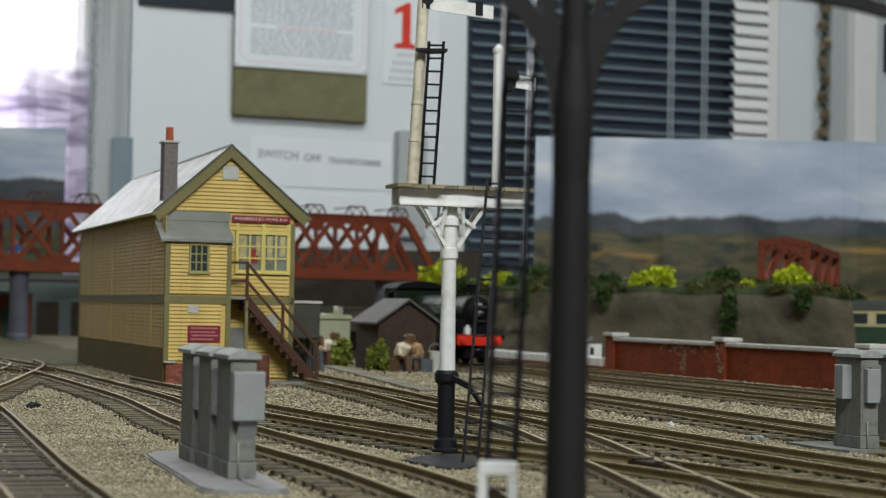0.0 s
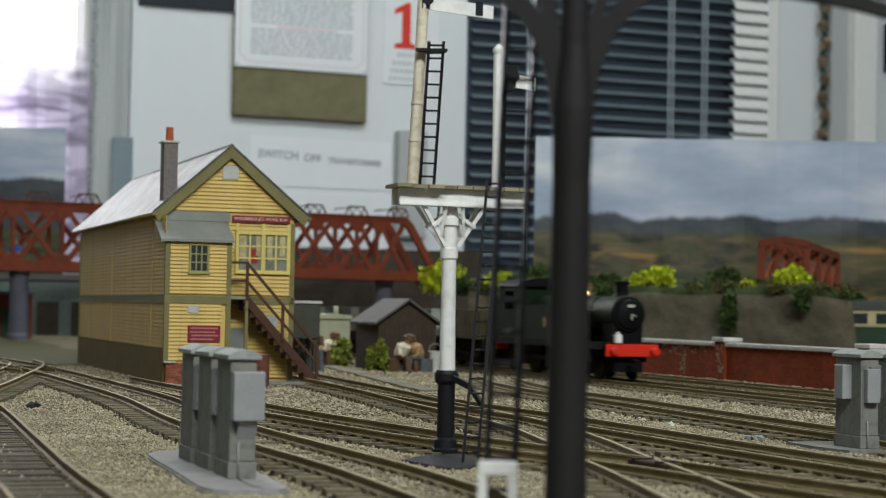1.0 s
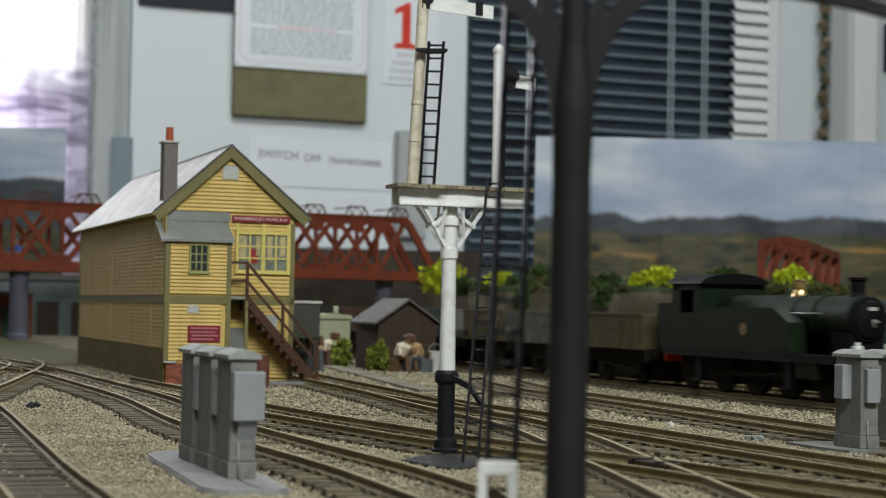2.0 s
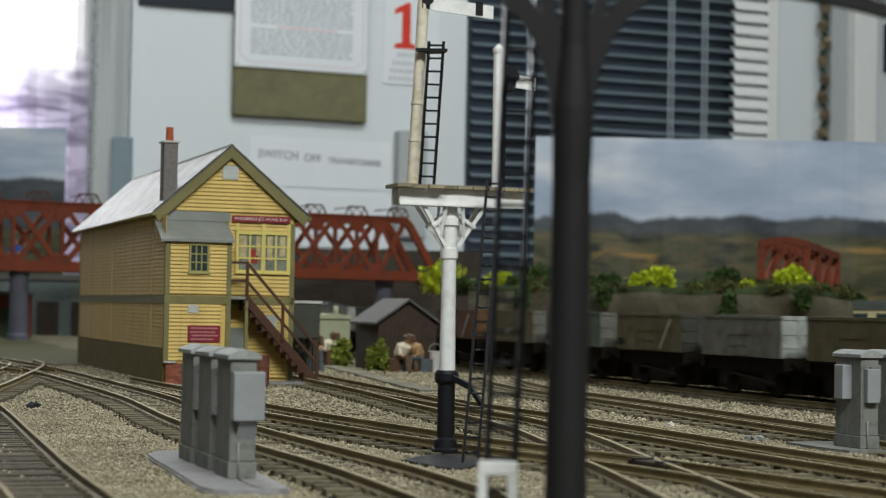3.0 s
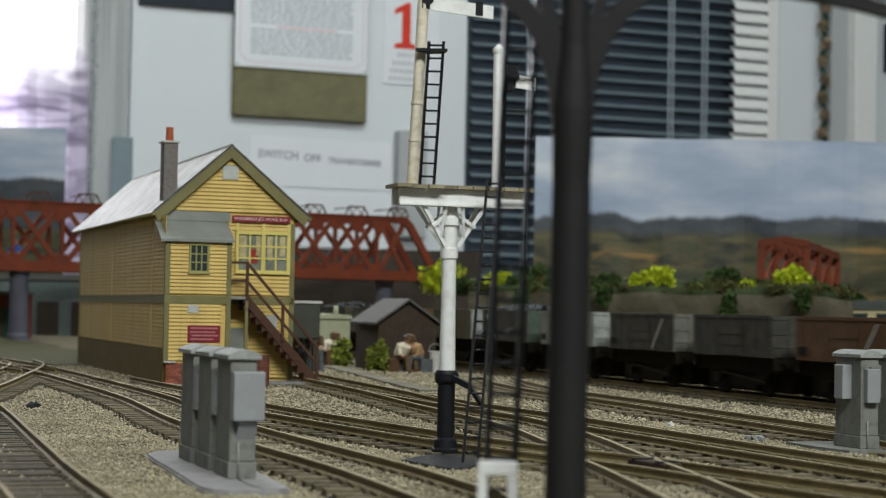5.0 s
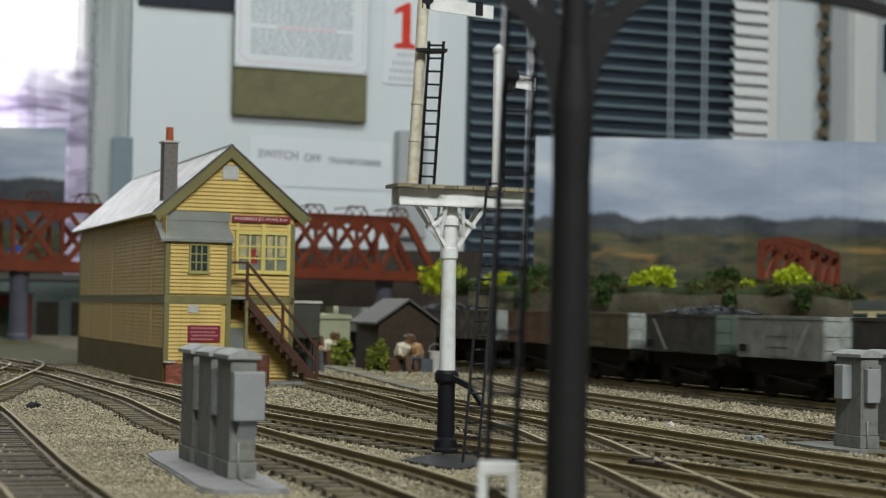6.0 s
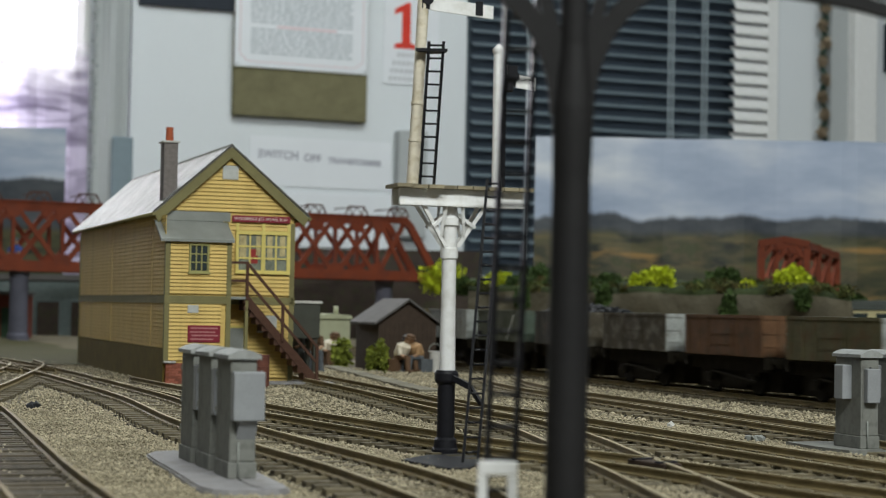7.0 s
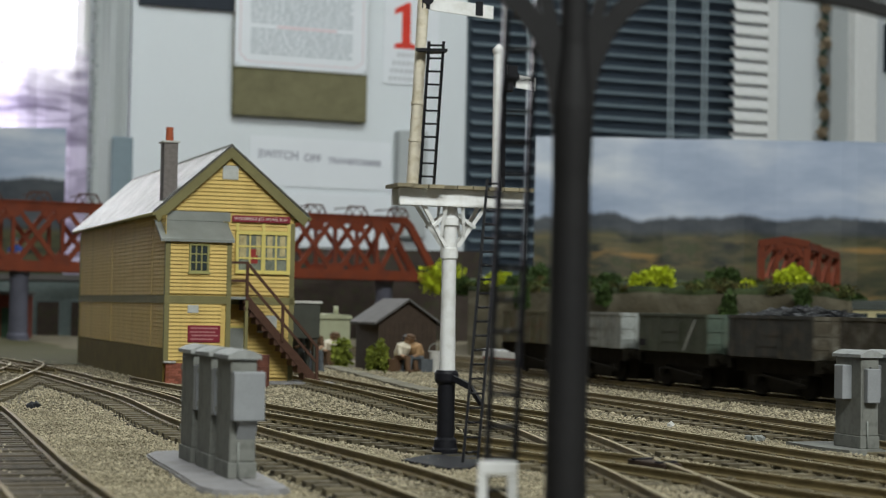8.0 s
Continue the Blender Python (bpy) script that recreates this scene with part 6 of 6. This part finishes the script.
def end_wall_things():
    bm = bm_new()
    block(bm, -279, 290, -14, -1, 100, 900, 1)
    tagged(on_wall(part("white_board", bm, WALL_WHITE)), "large white board panel fixed to the wall", "panel")
    bm = bm_new()
    block(bm, -270, -114, -22, -14.5, 502, 530)
    tagged(on_wall(part("dark_rail", bm, DARK)), "dark rail along the board's top", "rail")
    k = wall_thing("khaki_board", -14.5, "khaki pinboard panel behind the printed notice", "pinboard")
    bm = bm_new()
    block(bm, -117, 108, -14, -0.5, 336, 640, 1.5)
    part("panel", bm, KHAKI, k)
    # printed notice with cut border corners
    nt = wall_thing("printed_notice", -29.5, "framed printed notice with dense grey text", "notice")
    bm = bm_new()
    block(bm, -118, 106, -3, -0.5, 413.5, 720, 0.8)
    part("sheet", bm, PAPER, nt)
    bm = bm_new()
    rngs = random.Random(8)
    for x0, x1, z0, z1 in ((-110, -108.6, 434, 710), (97.4, 98.8, 432, 710), (-95, 84, 422, 423.4)):
        block(bm, x0, x1, -3.3, -3, z0, z1)
    beam(bm, (-109.3, -3.2, 434), (-95, -3.2, 422.7), 0.3, 1.4)
    beam(bm, (84, -3.2, 422.7), (98, -3.2, 432), 0.3, 1.4)
    part("border", bm, RED_TINT, nt, "thin red border line")
    for i in range(40):
        z = 436 + i * 6.2
        if i in (7, 16):
            continue
        x = -92
        bm = bm_new()
        while x < 76:
            w = rngs.uniform(6, 22)
            block(bm, x, min(x + w, 80), -3.3, -3, z, z + 3.1)
            x += w + 2.5
        part("text_line", bm, INK, nt)
    bm = bm_new()
    block(bm, -48, 52, -3.3, -3, 478.8, 482.4)
    part("red_text_line", bm, RED_TINT, nt)
    for x in (-113, 102):
        bm = bm_new()
        turned(bm, (x, -3, 418), [(1.4, 0), (1.2, 1.0), (0.4, 1.4)], 10, (0, -1, 0))
        part("screw", bm, DARK, nt)
    # sheet with the red figure
    o = wall_thing("number_sheet", -14.5, "white sheet with a red figure one and faint lines", "sign")
    bm = bm_new()
    block(bm, 140, 238, -1.5, -0.3, 404, 640, 0.3)
    part("sheet", bm, PAPER, o)
    bm = bm_new()
    prism(bm, [(159, 464), (198, 464), (198, 471), (187, 474), (187, 541), (180, 541), (159, 529), (159, 520), (172, 526), (172, 474), (159, 471)], -2.0, -1.5)
    part("figure", bm, RED_INK, o, "bold red figure")
    for z, x, w in ((450, 164, 36), (436, 156, 58), (423, 152, 66), (410, 150, 70)):
        bm = bm_new()
        for q in range(int(w / 8)):
            block(bm, x + q * 8.4, x + q * 8.4 + 6.2, -1.8, -1.5, z, z + 7)
        part("text_bar", bm, FAINT, o)
    s = wall_thing("paper_sign", -14.5, "white paper sign with handwritten capitals", "sign")
    bm = bm_new()
    block(bm, -84, 158, -1.2, -0.2, 226, 306, 0.2)
    part("sheet", bm, PAPER, s)
    for word, x, z in (("SWITCH", -37, 276.5), ("OFF", 21, 273.5), ("TRANSFORMER", 94, 270.5)):
        lettering("handwriting", word, {6: 18.0, 3: 17.0, 11: 13.6}[len(word)], PENCIL, s, pose(x * MM, -1.4 * MM, z * MM, 90, 0, 0) @ pose(0, 0, 0, 0, 0, -1.2), "grey handwritten capitals", 1.0, 0.35)
    bm = bm_new()
    block(bm, -70, 158, -3.0, -0.3, 130, 218, 0.3)
    tagged(on_wall(part("paper_sheet", bm, PAPER)), "blank white paper sheet pinned under the sign", "sheet").matrix_world = WALL @ at_mm(0, -14.5, 0)
    bm = bm_new()
    block(bm, 162, 212, -40, -16, 150, 326, 2)
    tagged(on_wall(part("grey_card", bm, ROOM_GREY)), "grey card leaning on the board", "card")
    # dark window behind its blind
    w = on_wall(tagged(new("window_1"), "dark window behind a part-open venetian blind", "window", kind="structure"))
    bm = bm_new()
    block(bm, 296, 880, 60, 66, 90, 1150)
    part("pane", bm, NIGHT, w, "dark glass")
    for x0, x1, z0, z1 in ((296, 318, 90, 1150), (858, 880, 90, 1150), (318, 858, 90, 112)):
        bm = bm_new()
        block(bm, x0, x1, 40, 60, z0, z1)
        part("window_frame", bm, SLAT, w)
    bl = wall_thing("venetian_blind", -12, "grey venetian blind with tilted slats", "blind")
    bm = bm_new()
    prism(bm, [(-9, -4.6), (-2, 0.6), (9, 3.4), (9, 2.7), (-2, -0.2), (-8.4, -5.0)], 300, 822, "x")
    slat = mesh_of("slat", bm, SLAT)
    for i in range(26):
        ob = new("slat", slat)
        ob.parent = bl
        ob.matrix_local = at_mm(0, 0, 128 + i * 22.2)
    for x in (400, 674, 682, 742, 750):
        bm = bm_new()
        block(bm, x - 1.4, x + 1.4, -11, -10, 118, 760)
        part("cord", bm, CORD, bl)
    # lit ends of the grey blind's slats, made as a second blind in white
    b2 = wall_thing("venetian_blind", -10, "lit right end of the venetian blind, made as white slats", "blind")
    bm = bm_new()
    prism(bm, [(-14, -14), (-12, -5), (-7, 3), (6, 10), (6, 9), (-6, 2), (-11, -5.4), (-13, -14.4)], 808, 878, "x")
    slat = mesh_of("slat", bm, WHITE)
    for i in range(26):
        ob = new("slat", slat)
        ob.parent = b2
        ob.matrix_local = at_mm(0, 0, 128 + i * 22.2)
    for x0, x1, d, name, m, words in ((880, 904, 16, "window_post", WHITE, "white window post"), (907, 984, 10, "white_panel", WALL_WHITE, "white boxed panel"), (1012, 1050, 24, "white_panel", ROOM_GREY, "pale grey panel"), (1050, 1098, 46, "white_panel", WHITE, "white pipe boxing"), (1098, 1500, 12, "white_panel", WALL_WHITE, "pale wall panel")):
        bm = bm_new()
        block(bm, x0, x1, -d, -0.5, 100, 900, 2)
        tagged(on_wall(part(name, bm, m)), words + " beside the blind", "panel", kind="structure")
    bm = bm_new()
    block(bm, 1133, 1200, -40, -12.5, 488, 580, 3)
    tagged(on_wall(part("dark_box", bm, DARK)), "small dark blue box on the wall", "box")
    g = wall_thing("garland", -14, "hanging dark green garland with tan tufts", "garland")
    bm = bm_new()
    for i in range(70):
        z = 340 + i * 5
        beam(bm, (998 + random.uniform(-6, 6), -6, z), (998 + random.uniform(-8, 8), -7, z + 7), 6, 7)
    part("strand", bm, GARLAND_GREEN, g)
    for i in range(10):
        v, f = clump_mesh(200 + i, 10, 8, 13, 160, 2.6)
        me = bpy.data.meshes.new("tuft")
        me.from_pydata(v.tolist(), [], f.tolist())
        me.materials.append(GARLAND_TAN)
        ob = new("tuft", me)
        ob.parent = g
        ob.matrix_local = at_mm(992 + (i % 2) * 6, -12, 358 + i * 33)
    # left window, very bright outside
    w = on_wall(tagged(new("window_2"), "bright overexposed window beside a grey curtain", "window", kind="structure"))
    for x0, x1, z0, z1 in ((-352, -344, 60, 1150), (-1150, -1120, 60, 1150), (-1120, -352, 60, 90), (-1120, -352, 1120, 1150)):
        bm = bm_new()
        block(bm, x0, x1, -10, 60, z0, z1)
        part("window_frame", bm, WHITE, w)
    bm = bm_new()
    block(bm, -1500, -250, 500, 510, -200, 1400)
    tagged(on_wall(part("backdrop", bm, glow("outside_glare", (0.97, 0.96, 1.0), 3.0))), "white glare of daylight outside the window", "sky", kind="structure")
    bm = bm_new()
    cols = [(-1140 + 792 * i / 60, -34 + 5 * math.sin(i * 0.9) + 2 * math.sin(i * 2.3)) for i in range(61)]
    prism(bm, cols + [(x, y + 0.6) for x, y in cols[::-1]], 60, 440, "z")
    tagged(on_wall(part("plastic_film", bm, film_material())), "crumpled lilac plastic film over the window's lower half", "plastic film")
    bm = bm_new()
    fold = [(-344 + 53 * i / 24, -60 + 6 * math.sin(i * 0.3 + 1) + 0.5 * math.sin(i * 1.7)) for i in range(25)]
    prism(bm, fold + [(x, y + 5) for x, y in fold[::-1]], -40, 900, "z")
    tagged(on_wall(part("curtain", bm, ROOM_GREY)), "grey hanging curtain by the bright window", "curtain")
    bm = bm_new()
    block(bm, -318, -286, -78, -70, 60, 287, 2)
    tagged(on_wall(part("blue_grey_card", bm, BLUE_GREY)), "blue-grey card propped before the curtain", "card")
    g = wall_thing("tinsel", -66, "thin green and silver tinsel strand at the window's edge", "tinsel")
    bm = bm_new()
    for i in range(110):
        z = 190 + i * 4
        beam(bm, (-346, 0, z), (-346 + random.uniform(-7, 7), random.uniform(-6, 6), z + random.uniform(-3, 6)), 0.9, 0.9)
    part("strand", bm, GARLAND_GREEN, g)


RED_TINT = material("faded_red_ink", (0.66, 0.50, 0.52), 0.6, vary=0.1, size=20, bump=0)
FAINT = material("faint_ink", (0.52, 0.53, 0.55), 0.6, vary=0.1, size=20, bump=0)

room()
ground()
tracks()
signal_box()
bracket_signal()
cabinets()
gantry()
near_ladder_signal()
TRAIN = train()
shed()
yard_things()
clutter()
figure((-23, 958, 0), 55, 23, 0, "painted figure in a white shirt seated by the hut", IVORY, TROUSERS)
figure((-12, 960, 0), -55, 23, 0, "painted figure in tan clothes seated by the hut", TAN_CLOTH, GREY_CLOTH)
figure((-68, 1050, 0), 30, 22, 3, "painted figure in pale clothes near the pale green hut", IVORY, TROUSERS)
figure((-382.8, 1568.8, 66), 0, 26, 0, "painted figure in blue on the bridge deck", BLUE_CLOTH, GREY_CLOTH, 0)
figure((-77, 935, 0), -20, 32, 0, "painted figure in dark overalls behind the stairs", GREY_CLOTH, GREY_CLOTH, 8)
figure((-70, 945, 0), 15, 30, 0, "painted figure in dark jacket behind the stairs", TROUSERS, GREY_CLOTH, 10)
terrain()
far_layout()
backscene()
end_wall_things()
brick_wall()
white_edging()
stones()
motions()
